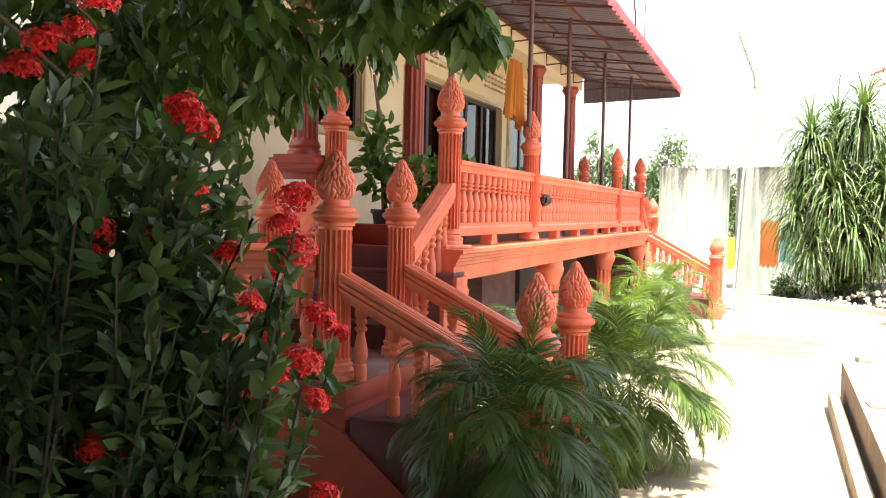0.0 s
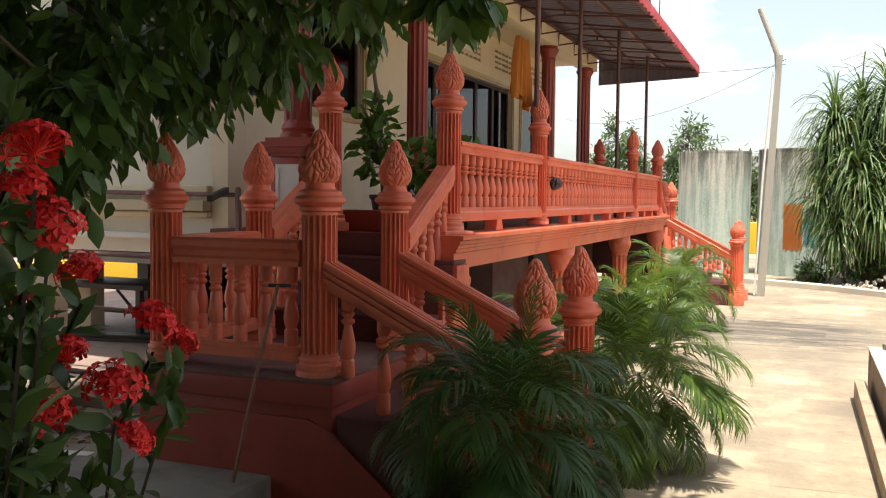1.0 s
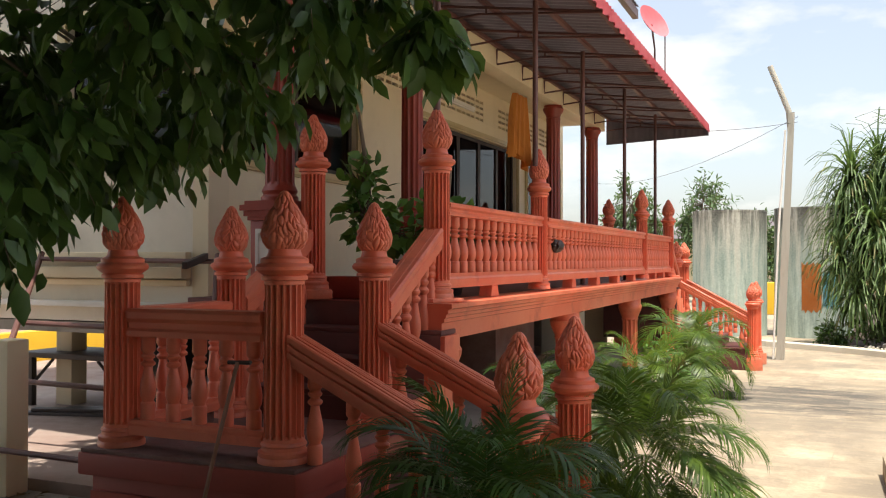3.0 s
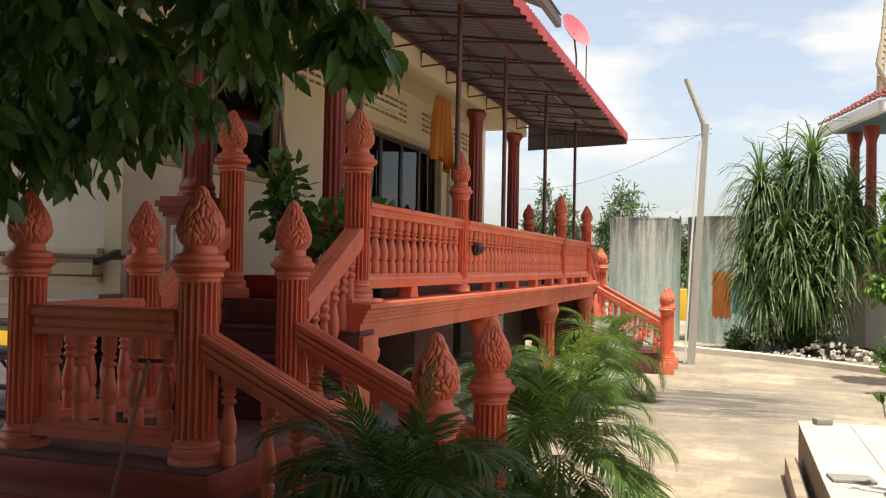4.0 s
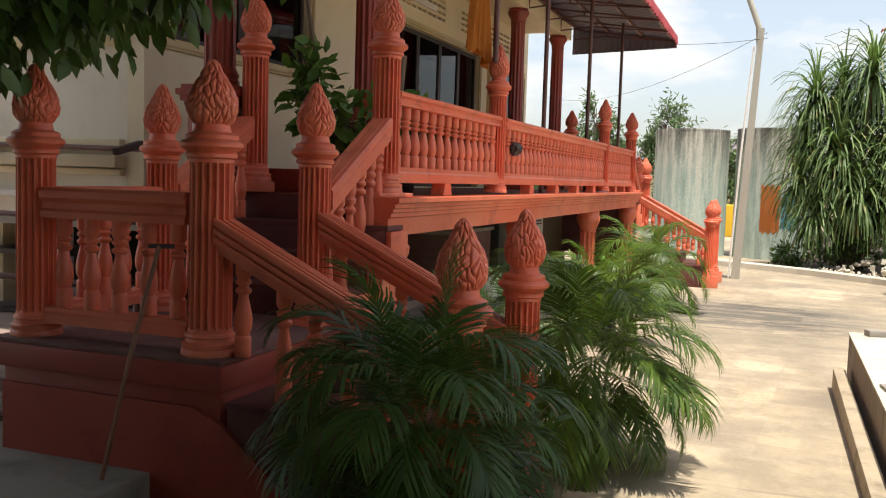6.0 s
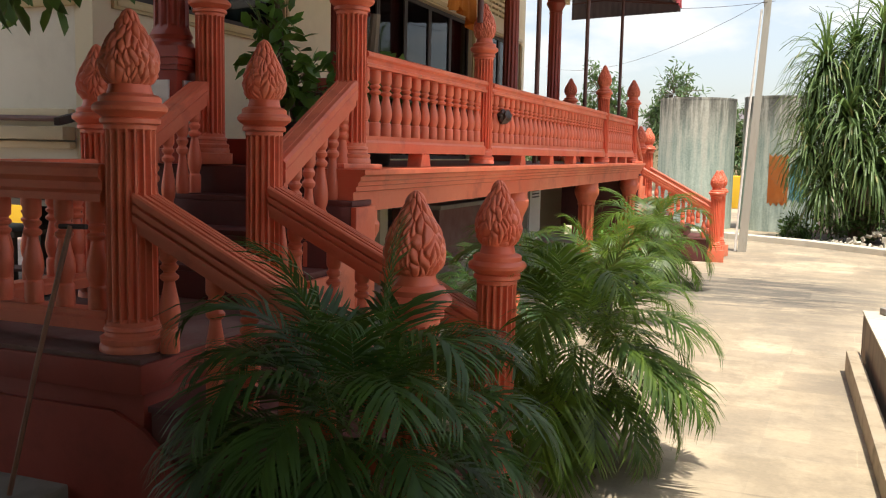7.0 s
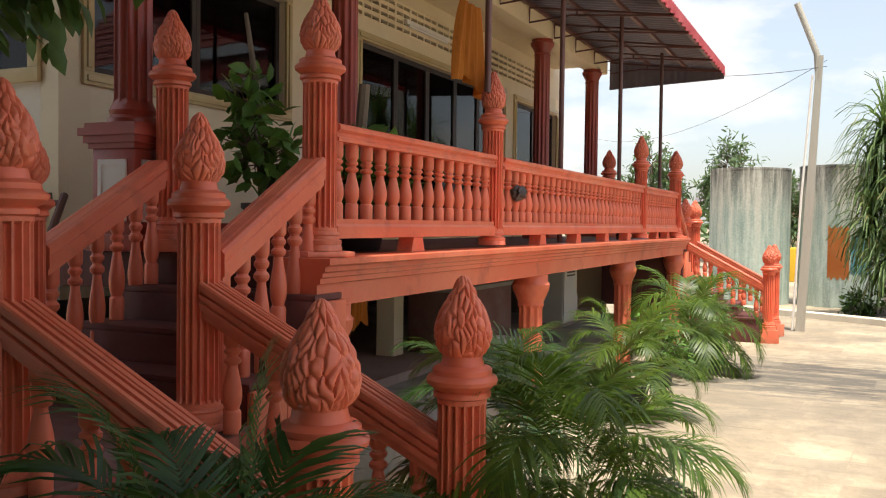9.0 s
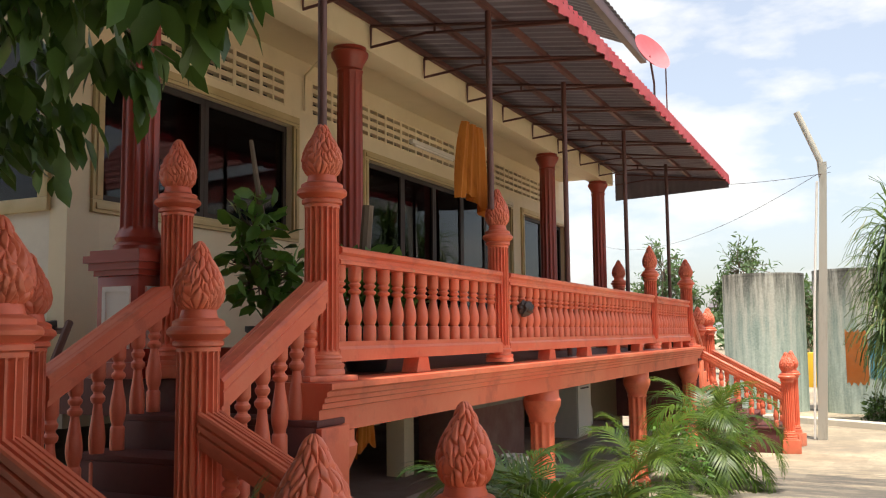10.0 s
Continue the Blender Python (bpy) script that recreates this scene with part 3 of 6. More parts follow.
def level_balustrade(a, b, z_low, z_top, me, spacing, top_k=(1, 1), feet=(), low=RAIL_LOW, label="coral-painted balustrade of turned vase balusters"):
    """A straight level balustrade between two posts; z_low: underside of its bottom rail, z_top: underside of its top rail."""
    p = thing("balustrade", label, "balustrade", group="balustrades")
    a, b = Vector((a[0], a[1], 0)), Vector((b[0], b[1], 0))
    part("top_rail", sweep(scaled(RAIL_TOP, top_k), a + Vector((0, 0, z_top)), b + Vector((0, 0, z_top))), M_CORAL, p, smooth=False)
    part("bottom_rail", sweep(low, a + Vector((0, 0, z_low)), b + Vector((0, 0, z_low))), M_CORAL, p, smooth=False)
    d = b - a
    n = max(1, round(d.length / spacing))
    turn = math.degrees(math.atan2(d.y, d.x))
    for i in range(n):
        q = a + d * ((i + 0.5) / n)
        put("baluster", me, p, pose(q.x, q.y, z_low + low[3][1] - 0.001, 0, 0, turn))
    for f in feet:
        q = a + d * f
        bm = bmesh.new()
        box(-0.05, 0.05, -0.06, 0.06, 0, 0.085, 0, bm)
        for v in bm.verts:
            if v.co.z < 0.04:
                v.co.y *= 1.5
        part("foot", bm, M_CORAL, p, m=pose(q.x, q.y, z_low - 0.087), smooth=False)
    return p


def stair_rail(a, b, feet_z, outline=HAND, label="coral-painted sloping handrail on turned balusters"):
    """A sloping handrail from a to b (underside), with a baluster over each (fraction, tread height)."""
    p = thing("stair_balustrade", label, "balustrade", group="stair rails")
    a, b = Vector(a), Vector(b)
    part("handrail", sweep(outline, a, b), M_CORAL, p, smooth=False)
    d = b - a
    turn = math.degrees(math.atan2(d.y, d.x))
    for f, zt in feet_z:
        q = a + d * f
        h = q.z + 0.03 - zt
        put("baluster", BAL_STEP, p, pose(q.x, q.y, zt + 0.001, 0, 0, turn) @ Matrix.Diagonal((1, 1, h / 0.47, 1)))
    return p


def riser_steps(name, boxes, label):
    st = thing(name, label, "stairs", kind="structure")
    for x0, x1, y0, y1, z0, z1 in boxes:
        part("step", box(x0, x1, y0, y1, z0, z1 - 0.03, 0.006), M_CORAL_SHADE, st)
        part("tread", box(x0 - 0.0, x1 + 0.012, y0 - 0.012, y1, z1 - 0.029, z1, 0.006), M_STEP, st)
    return st


X_FRONT, X_BACK, X_FOOT = -1.865, -2.85, -0.695
LAND, DECK = 0.654, 1.33
MID = 11.225


def staircase(far):
    """The two-flight stair at one end of the veranda: landing, lower flight towards the yard, upper flight to the deck."""
    def Y(y):
        return 2 * MID - y if far else y

    def span(y0, y1):
        return sorted((Y(y0), Y(y1)))
    ground, drop, out = (-0.27, 0.10, 0.09) if far else (-0.1, 0.0, 0.0)
    # landing
    ld = thing("stair_landing", "coral landing block with a projecting cap, shade put into its darker colour", "landing", kind="structure")
    y0, y1 = span(4.42, 5.60)
    part("body", box(-2.94, -1.73, y0, y1, ground - 0.1, 0.52, 0.01), M_CORAL_SHADE, ld)
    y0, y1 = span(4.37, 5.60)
    part("cap", box(-2.99, -1.70, y0, y1, 0.52, LAND - 0.02, 0.012), M_CORAL_SHADE, ld)
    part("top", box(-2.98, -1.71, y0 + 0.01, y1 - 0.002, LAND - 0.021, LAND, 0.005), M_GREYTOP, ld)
    # sloping string on the landing's yard face
    bm = bmesh.new()
    yf = Y(4.42)
    ring = [(-2.93, 0.44), (-1.86, 0.44), (-1.72, 0.38), (-1.28, 0.02), (-1.28, ground - 0.05), (-2.93, ground - 0.05)]
    outer = [bm.verts.new((x, yf + (0.022 if far else -0.022), z)) for x, z in ring]
    inner = [bm.verts.new((x, yf, z)) for x, z in ring]
    bm.faces.new(outer)
    for i in range(6):
        bm.faces.new((outer[i], outer[(i + 1) % 6], inner[(i + 1) % 6], inner[i]))
    bmesh.ops.recalc_face_normals(bm, faces=bm.faces[:])
    part("string", bm, M_CORAL_SHADE, ld, smooth=False)
    # lower flight
    y0, y1 = span(4.40, 5.60)
    xs = [-1.70, -1.39, -1.08, -0.77 + out]
    rise = (LAND + 0.05) / 4
    st = thing("lower_steps", "dark red painted cement steps", "stairs", kind="structure")
    for i in range(3):
        z1 = LAND - (i + 1) * rise
        part("step", box(xs[i] + 0.001, xs[i + 1], y0 + 0.02, y1 - 0.02, ground - 0.1, z1 - 0.025, 0.006), M_STEP, st)
        part("tread", box(xs[i] + 0.001, xs[i + 1] + 0.015, y0, y1, z1 - 0.025, z1, 0.006), M_STEP, st)
    # upper flight
    st = thing("upper_steps", "dark red painted cement steps to the veranda", "stairs", kind="structure")
    rise = (DECK - LAND) / 4
    ys = [5.60, 5.85, 6.10, 6.345]
    for i in range(3):
        z1 = LAND + (i + 1) * rise
        a, b = span(ys[i], ys[i + 1])
        part("step", box(-2.96, -1.73, a + 0.001, b - 0.001, 0.3, z1 - 0.03, 0.006), M_STEP, st)
        part("cheek", box(-1.729, -1.695, a + 0.002, b - 0.002, 0.3, z1 - 0.034, 0.005), M_CORAL, st, "coral painted side of the step")
        part("tread", box(-2.97, -1.72, a + 0.001, b - 0.001, z1 - 0.03, z1, 0.006), M_STEP, st)
    # posts
    k = 1.0
    newel(X_BACK, Y(4.53), LAND, k, 1.0, 10)
    newel(X_FRONT, Y(4.53), LAND, 1.06, 1.0, 40)
    newel(X_FRONT, Y(5.46), LAND, 0.97, 1.0, 75)
    newel(X_BACK, Y(5.46), LAND, 0.97, 1.0, 120)
    newel(X_FOOT + out, Y(4.53), 0.05 - drop if far else 0.02, 1.0, 1.0, 160, 0.2)
    newel(X_FOOT + out, Y(5.46), 0.05 - drop if far else 0.035, 0.98, 1.0, 200, 0.2)
    newel(X_BACK, Y(6.42), DECK + 0.07, 0.97, 0.97, 33, 0.07)
    newel(X_FRONT, Y(6.36), DECK + 0.03, 0.97, 0.98, 61, 0.03)
    # rails
    level_balustrade((X_BACK + 0.09, Y(4.53)), (X_FRONT - 0.09, Y(4.53)), 0.72, 1.22, BAL_LAND, 0.15, (1.1, 1.6), low=LAND_LOW)
    level_balustrade((X_BACK, Y(4.62)), (X_BACK, Y(5.37)), 0.72, 1.22, BAL_LAND, 0.15, (1.1, 1.6), low=LAND_LOW)
    rz = LAND - (LAND + 0.05) / 4
    rs = (LAND + 0.05) / 4
    for y in (4.53, 5.46):
        stair_rail((X_FRONT + 0.06, Y(y), 1.115), (X_FOOT - 0.06 + out, Y(y), 0.60 - drop),
                   [(0.105, LAND), (0.30, rz), (0.44, rz), (0.60, rz - rs), (0.74, rz - rs), (0.90, rz - 2 * rs)])
    for x in (X_FRONT, X_BACK):
        stair_rail((x, Y(5.53), 1.24), (x, Y(6.30), 1.68),
                   [(0.10, LAND), (0.28, LAND + rise), (0.46, LAND + rise), (0.63, LAND + 2 * rise), (0.80, LAND + 2 * rise), (0.95, LAND + 3 * rise)], HAND_PLAIN)


staircase(False)
staircase(True)

# ---- veranda ----
BEAM = [(-0.25, -0.235), (0.0, -0.235), (0.0, -0.125), (0.018, -0.118), (0.018, -0.095), (0.03, -0.088), (0.03, -0.07), (0.044, -0.06), (0.044, -0.04), (0.07, -0.028), (0.07, 0.0), (-0.25, 0.0)]
deck = thing("veranda_deck", "raised veranda floor with a coral moulded edge beam", "floor", kind="structure")
part("slab", box(-3.895, -1.98, 6.35, 16.10, 1.12, 1.325, 0.004), M_STEP, deck)
part("edge_beam", sweep(BEAM, (-1.735, 6.14, DECK), (-1.735, 16.31, DECK)), M_CORAL, deck, smooth=False)
part("end_beam", box(-2.98, -1.99, 6.352, 6.50, 1.10, 1.329, 0.01), M_CORAL_SHADE, deck)
newel(X_FRONT, 8.70, DECK + 0.02, 0.86, 0.985, 10)
newel(X_FRONT, 13.72, DECK + 0.02, 0.86, 0.985, 30)
level_balustrade((X_FRONT, 6.44), (X_FRONT, 8.62), 1.42, 1.91, BAL_UP, 0.155, feet=(0.43,))
level_balustrade((X_FRONT, 8.78), (X_FRONT, 13.64), 1.42, 1.91, BAL_UP, 0.155, feet=(0.2, 0.42, 0.64, 0.85))
level_balustrade((X_FRONT, 13.80), (X_FRONT, 16.0), 1.42, 1.91, BAL_UP, 0.155, feet=(0.35, 0.7))

PIER = [(0.125, 0), (0.125, 0.10), (0.105, 0.12), (0.1, 0.14), (0.1, 0.86), (0.11, 0.88), (0.105, 0.90), (0.125, 0.94), (0.15, 0.99), (0.155, 1.03), (0.14, 1.05), (0.14, 1.10)]


def pier(y):
    base = gz(y) - 0.05
    p = thing("veranda_pier", "short fluted coral pier under the veranda edge", "pier", group="veranda piers")
    k = (DECK - 0.236 - base) / 1.10
    me = mesh_of("shaft", lathe([(r, z * k) for r, z in PIER], 110, 10, 0.17, (0.13 * k, 0.87 * k)), M_CORAL)
    put("shaft", me, p)
    p.location = (X_FRONT, y, base)
    return p


for y in (6.40, 9.60, 12.85, 16.05):
    pier(y)

# ---- house ----
XW = -3.9


def wall_boxes(name, boxes, mat, label):
    w = thing(name, label, "wall", kind="structure")
    for b in boxes:
        part("panel", box(*b, 0.0), mat, w, smooth=False)
    return w


Y0, Y1, ZB, ZT = 6.6, 16.95, 1.10, 4.12
W1, W2, W3 = (6.86, 8.99, 2.44, 3.37), (10.28, 14.2, 1.34, 3.30), (14.72, 16.62, 1.34, 3.27)
VZ = (3.53, 3.85)
front = wall_boxes("wall_east", [
    (XW - 0.15, XW, Y0, Y1, ZB, 1.34), (XW - 0.15, XW, Y0, W1[0], 1.34, VZ[0]), (XW - 0.15, XW, W1[0], W1[1], 1.34, W1[2]), (XW - 0.15, XW, W1[0], W1[1], W1[3], VZ[0]),
    (XW - 0.15, XW, W1[1], W2[0], 1.34, VZ[0]), (XW - 0.15, XW, W2[0], W2[1], W2[3], VZ[0]), (XW - 0.15, XW, W2[1], W3[0], 1.34, VZ[0]),
    (XW - 0.15, XW, W3[0], W3[1], W3[3], VZ[0]), (XW - 0.15, XW, W3[1], Y1, 1.34, VZ[0]), (XW - 0.15, XW, Y0, Y1, VZ[1], ZT),
    (XW - 0.15, XW, Y0, 7.17, *VZ), (XW - 0.15, XW, 8.90, 9.30, *VZ), (XW - 0.15, XW, 12.75, 13.35, *VZ), (XW - 0.15, XW, 16.11, Y1, *VZ)],
    M_CREAM, "cream painted house wall behind the veranda")


def vent_mesh(w, h):
    bm = bmesh.new()
    for i in range(3):
        y = i * w / 2
        box(-0.06, 0, y - (0.012 if i == 1 else 0.0) - (0.022 if i == 2 else 0), y + (0.012 if i == 1 else 0.022 if i == 0 else 0), 0, h, 0, bm)
    for j in range(5):
        z = j * h / 4
        lo, hi = max(0, z - 0.021), min(h, z + 0.021)
        for a, b in ((0.022, w / 2 - 0.012), (w / 2 + 0.012, w - 0.022)):
            box(-0.058, -0.002, a, b, lo, hi, 0, bm)
    return mesh_of("vent_block", bm, M_CREAM, False)


for ya, yb in ((7.17, 8.90), (9.30, 12.75), (13.35, 16.11)):
    n = round((yb - ya) / 0.345)
    me = vent_mesh((yb - ya) / n, VZ[1] - VZ[0])
    for i in range(n):
        put("vent_block", me, front, Matrix.Translation((XW, ya + (yb - ya) * i / n, VZ[0])))


def window(name, y0, y1, z0, z1, bars, x=XW, label="dark glazed window with a gold moulded surround"):
    """A window in the veranda wall: gold surround, dark frame, glass panes."""
    w = thing(name, label, "window", kind="structure")
    s = 0.085
    for nm, b in (("surround", (x + 0.002, x + 0.03, y0 - s, y1 + s, z1, z1 + s)), ("surround", (x + 0.002, x + 0.03, y0 - s, y0, z0, z1)), ("surround", (x + 0.002, x + 0.03, y1, y1 + s, z0, z1)), ("surround", (x + 0.002, x + 0.03, y0 - s, y1 + s, z0 - s, z0))):
        part(nm, box(*b, 0.004), M_GOLD, w)
        cx = (b[0] + 0.027, b[1] + 0.014)
        in_y, in_z = (0.022, 0.022)
        lo_y, hi_y = (b[2] + in_y, b[3] - in_y)
        part("bead", box(cx[0], cx[1], lo_y, hi_y, b[4] + in_z, b[5] - in_z, 0.005), M_GOLD, w)
    ys = [y0] + [y0 + (y1 - y0) * f for f in bars] + [y1]
    for i, (a, b) in enumerate(zip(ys, ys[1:])):
        fr = bmesh.new()
        for q in ((a + 0.002, b - 0.002, z0 + 0.002, z0 + 0.05), (a + 0.002, b - 0.002, z1 - 0.05, z1 - 0.002), (a + 0.002, a + 0.045, z0 + 0.05, z1 - 0.05), (b - 0.045, b - 0.002, z0 + 0.05, z1 - 0.05)):
            box(x - 0.09, x - 0.05, *q, 0, fr)
        fob = part("window_frame", fr, M_DARK, w, smooth=False)
        pane = part("pane", box(x - 0.074, x - 0.068, a + 0.046, b - 0.046, z0 + 0.051, z1 - 0.051, 0), M_GLASS, fob, smooth=False)
        pane.visible_shadow = False
    return w


window("window_1", *W1, (0.5,))
window("window_2", *W2, (0.22, 0.42, 0.62, 0.81))
window("window_3", *W3, (0.5,))

# side wall of the house, with its ledges, and the closed room behind
WS = (-5.35, -4.13, 2.44, 3.6)
wall_boxes("wall_south", [(-6.6, XW - 0.151, Y0, Y0 + 0.15, 1.10, WS[2]), (-6.6, WS[0], Y0, Y0 + 0.15, WS[2], WS[3]), (WS[1], XW - 0.151, Y0, Y0 + 0.15, WS[2], WS[3]), (-6.6, XW - 0.151, Y0, Y0 + 0.15, WS[3], 5.2)], M_WASH, "whitewashed side wall of the raised house")
wall_boxes("wall_west", [(-6.75, -6.601, Y0, Y1, 1.10, 5.2)], M_WHITE, "whitewashed far side wall of the house")
wall_boxes("wall_north", [(-6.6, XW - 0.151, Y1 - 0.15, Y1, 1.10, 5.2)], M_CREAM, "cream end wall of the house")
wall_boxes("wall_attic", [(XW - 0.15, XW, Y0, Y1, ZT + 0.001, 5.2)], M_CREAM, "cream upper wall above the veranda awning")
# room floor and ceiling are added, their dark colour makes the interior dim
tagged(part("floor", box(-6.59, XW - 0.16, Y0 + 0.16, Y1 - 0.16, 1.12, 1.3, 0), M_DARK, smooth=False), "house floor behind the windows, coloured dark for the dim room", "floor", kind="structure")
tagged(part("floor_underside", box(-6.6, XW, Y0 + 0.01, Y1, 1.0, 1.09, 0), M_PAVE, smooth=False), "plain underside of the raised house floor", "floor", kind="structure")
tagged(part("ceiling", box(-6.59, XW - 0.16, Y0 + 0.16, Y1 - 0.16, 4.0, 4.1, 0), M_DARK, smooth=False), "room ceiling behind the windows, coloured dark for the dim room", "ceiling", kind="structure")
for nm, z, h, d in (("trim", 1.60, 0.07, 0.07), ("trim", 1.46, 0.09, 0.12), ("trim", 1.40, 0.05, 0.06), ("trim", 1.22, 0.05, 0.07)):
    tagged(part(nm, box(-6.75, XW - 0.16, Y0 - d, Y0 - 0.001, z, z + h, 0.012), M_CREAM if z > 1.3 else M_WHITE), "cream moulded ledge along the side wall", "trim", kind="structure")
wsd = thing("window_4", "side window with a gold moulded surround", "window", kind="structure")
for b in ((WS[0] - 0.09, WS[1] + 0.09, WS[3], WS[3] + 0.09), (WS[0] - 0.09, WS[1] + 0.09, WS[2] - 0.09, WS[2]), (WS[0] - 0.09, WS[0], WS[2], WS[3]), (WS[1], WS[1] + 0.09, WS[2], WS[3])):
    part("surround", box(b[0], b[1], Y0 - 0.035, Y0 - 0.002, b[2], b[3], 0.006), M_GOLD, wsd)
part("pane", box(WS[0] + 0.002, WS[1] - 0.002, Y0 + 0.07, Y0 + 0.076, WS[2] + 0.002, WS[3] - 0.002, 0), M_GLASS, wsd, smooth=False)

# veranda columns, beam and soffit
COL = [(0.135, 0.0), (0.135, 0.03), (0.118, 0.05), (0.13, 0.075), (0.118, 0.1), (0.108, 0.12), (0.105, 0.14), (0.104, 0.9), (0.1, 1.62), (0.108, 1.64), (0.1, 1.66), (0.112, 1.70), (0.148, 1.76), (0.152, 1.79), (0.135, 1.81), (0.135, 1.835)]
X_COL = -3.13


def column():
    c = thing("veranda_column", "dark red fluted veranda column on a panelled pedestal", "column", group="veranda columns")
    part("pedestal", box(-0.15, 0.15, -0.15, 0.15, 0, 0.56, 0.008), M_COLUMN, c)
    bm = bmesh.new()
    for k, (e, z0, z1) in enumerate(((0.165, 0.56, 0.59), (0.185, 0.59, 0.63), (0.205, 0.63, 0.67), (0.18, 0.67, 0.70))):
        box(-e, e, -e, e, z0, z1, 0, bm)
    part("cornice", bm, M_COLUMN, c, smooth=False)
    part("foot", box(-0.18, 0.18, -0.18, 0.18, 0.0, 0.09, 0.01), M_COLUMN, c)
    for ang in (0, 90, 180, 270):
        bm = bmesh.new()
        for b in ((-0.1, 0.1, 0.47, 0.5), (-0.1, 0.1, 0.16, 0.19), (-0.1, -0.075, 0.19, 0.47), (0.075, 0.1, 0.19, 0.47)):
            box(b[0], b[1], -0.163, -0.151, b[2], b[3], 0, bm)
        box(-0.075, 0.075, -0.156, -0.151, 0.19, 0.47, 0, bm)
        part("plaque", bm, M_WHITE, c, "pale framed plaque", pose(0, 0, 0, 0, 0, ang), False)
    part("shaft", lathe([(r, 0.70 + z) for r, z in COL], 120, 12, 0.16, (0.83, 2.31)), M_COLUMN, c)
    c.location = (X_COL, 6.42, DECK)
    return c


col = column()
for y in (8.70, 13.60, 16.0):
    copy_thing(col, Matrix.Translation((X_COL, y, DECK)))
tagged(part("veranda_beam", box(-3.26, -3.02, 6.2, 16.5, 3.866, 4.12, 0.01), M_CREAM), "cream beam over the veranda columns", "beam", kind="structure")
tagged(part("ceiling_veranda", box(XW + 0.001, -3.261, 6.2, 16.5, 4.0, 4.06, 0), M_CREAM, smooth=False), "cream veranda soffit", "ceiling", kind="structure")


# ---- awning ----
def awning():
    a = thing("awning", "brown corrugated metal awning with a faded pink scalloped edge", "awning")
    ya, yb, xi, xo, zi, zo = 5.75, 16.75, -3.05, -1.29, 4.14, 3.90
    bm = bmesh.new()
    n = int((yb - ya) / 0.0325)
    rows = []
    for i in range(n + 1):
        y = ya + (yb - ya) * i / n
        dz = (0, 0, 0.018, 0.018)[i % 4]
        rows.append([bm.verts.new((xi + (xo - xi) * f, y, zi + (zo - zi) * f + dz)) for f in (0, 0.5, 1)])
    for r0, r1 in zip(rows, rows[1:]):
        for k in range(2):
            bm.faces.new((r0[k], r0[k + 1], r1[k + 1], r1[k]))
    bmesh.ops.solidify(bm, geom=bm.faces[:], thickness=0.003)
    part("roof_sheet", bm, M_SHEET, a, smooth=False)
    bm = bmesh.new()
    m = int((yb - ya) / 0.03)
    top, low = [], []
    for i in range(m + 1):
        y = ya + (yb - ya) * i / m
        w = 0.012 * math.sin(i * 1.57)
        top.append(bm.verts.new((xo + w, y, zo + 0.035)))
        low.append(bm.verts.new((xo + 0.01 + w, y, zo - 0.085 - 0.028 * abs(math.sin(i * math.pi / 8)))))
    for i in range(m):
        bm.faces.new((top[i], low[i], low[i + 1], top[i + 1]))
    bmesh.ops.solidify(bm, geom=bm.faces[:], thickness=0.004)
    part("valance", bm, M_PINK, a, "faded pink scalloped sheet edge", smooth=False)
    bm = bmesh.new()
    cols = []
    for i in range(36):
        x = xi + (xo - xi) * i / 35
        f = i / 35
        cols.append([bm.verts.new((x, yb + 0.008 * (i % 2), zi + (zo - zi) * f + 0.01)), bm.verts.new((x, yb + 0.008 * (i % 2), 3.66 + 0.08 * f))])
    for c0, c1 in zip(cols, cols[1:]):
        bm.faces.new((c0[0], c0[1], c1[1], c1[0]))
    bmesh.ops.solidify(bm, geom=bm.faces[:], thickness=0.003)
    part("end_panel", bm, M_SHEET, a, "hanging grey sheet panel", smooth=False)

    def zs(x):
        return zi + (zo - zi) * (x - xi) / (xo - xi)
    for x in (-2.98, -2.42, -1.86, -1.36):
        part("purlin", box(x - 0.02, x + 0.02, ya, yb, zs(x) - 0.05, zs(x) - 0.006, 0), M_STEEL, a, smooth=False)
    k = 11
    for i in range(k + 1):
        y = ya + 0.15 + (yb - ya - 0.3) * i / k
        bm = bmesh.new()
        tube([(-3.0, y, zs(-3.0) - 0.065), (-1.3, y, zs(-1.3) - 0.065)], 0.014, 6, bm)
        tube([(-3.0, y, zs(-3.0) - 0.065), (-3.0, y, zs(-3.0) - 0.24), (-2.5, y, zs(-2.5) - 0.13), (-1.3, y, zs(-1.3) - 0.07)], 0.012, 6, bm)
        tube([(-2.42, y, zs(-2.42) - 0.06), (-2.42, y, zs(-2.42) - 0.13)], 0.011, 6, bm)
        part("truss", bm, M_STEEL, a)
    for y in (6.36, 8.58, 10.66, 12.95, 15.35):
        zb = 1.98
        if abs(y - 6.36) < 0.05:
            zb = 2.55
        if abs(y - 8.58) < 0.05:
            zb = 2.45
        part("post", tube([(X_FRONT + (0.0 if zb > 2 else -0.09), y, 1.34 if zb < 2 else zb), (X_FRONT + (0.0 if zb > 2 else -0.09), y, zs(X_FRONT) - 0.05)], 0.024, 10), M_STEEL, a)
    return a


awning()

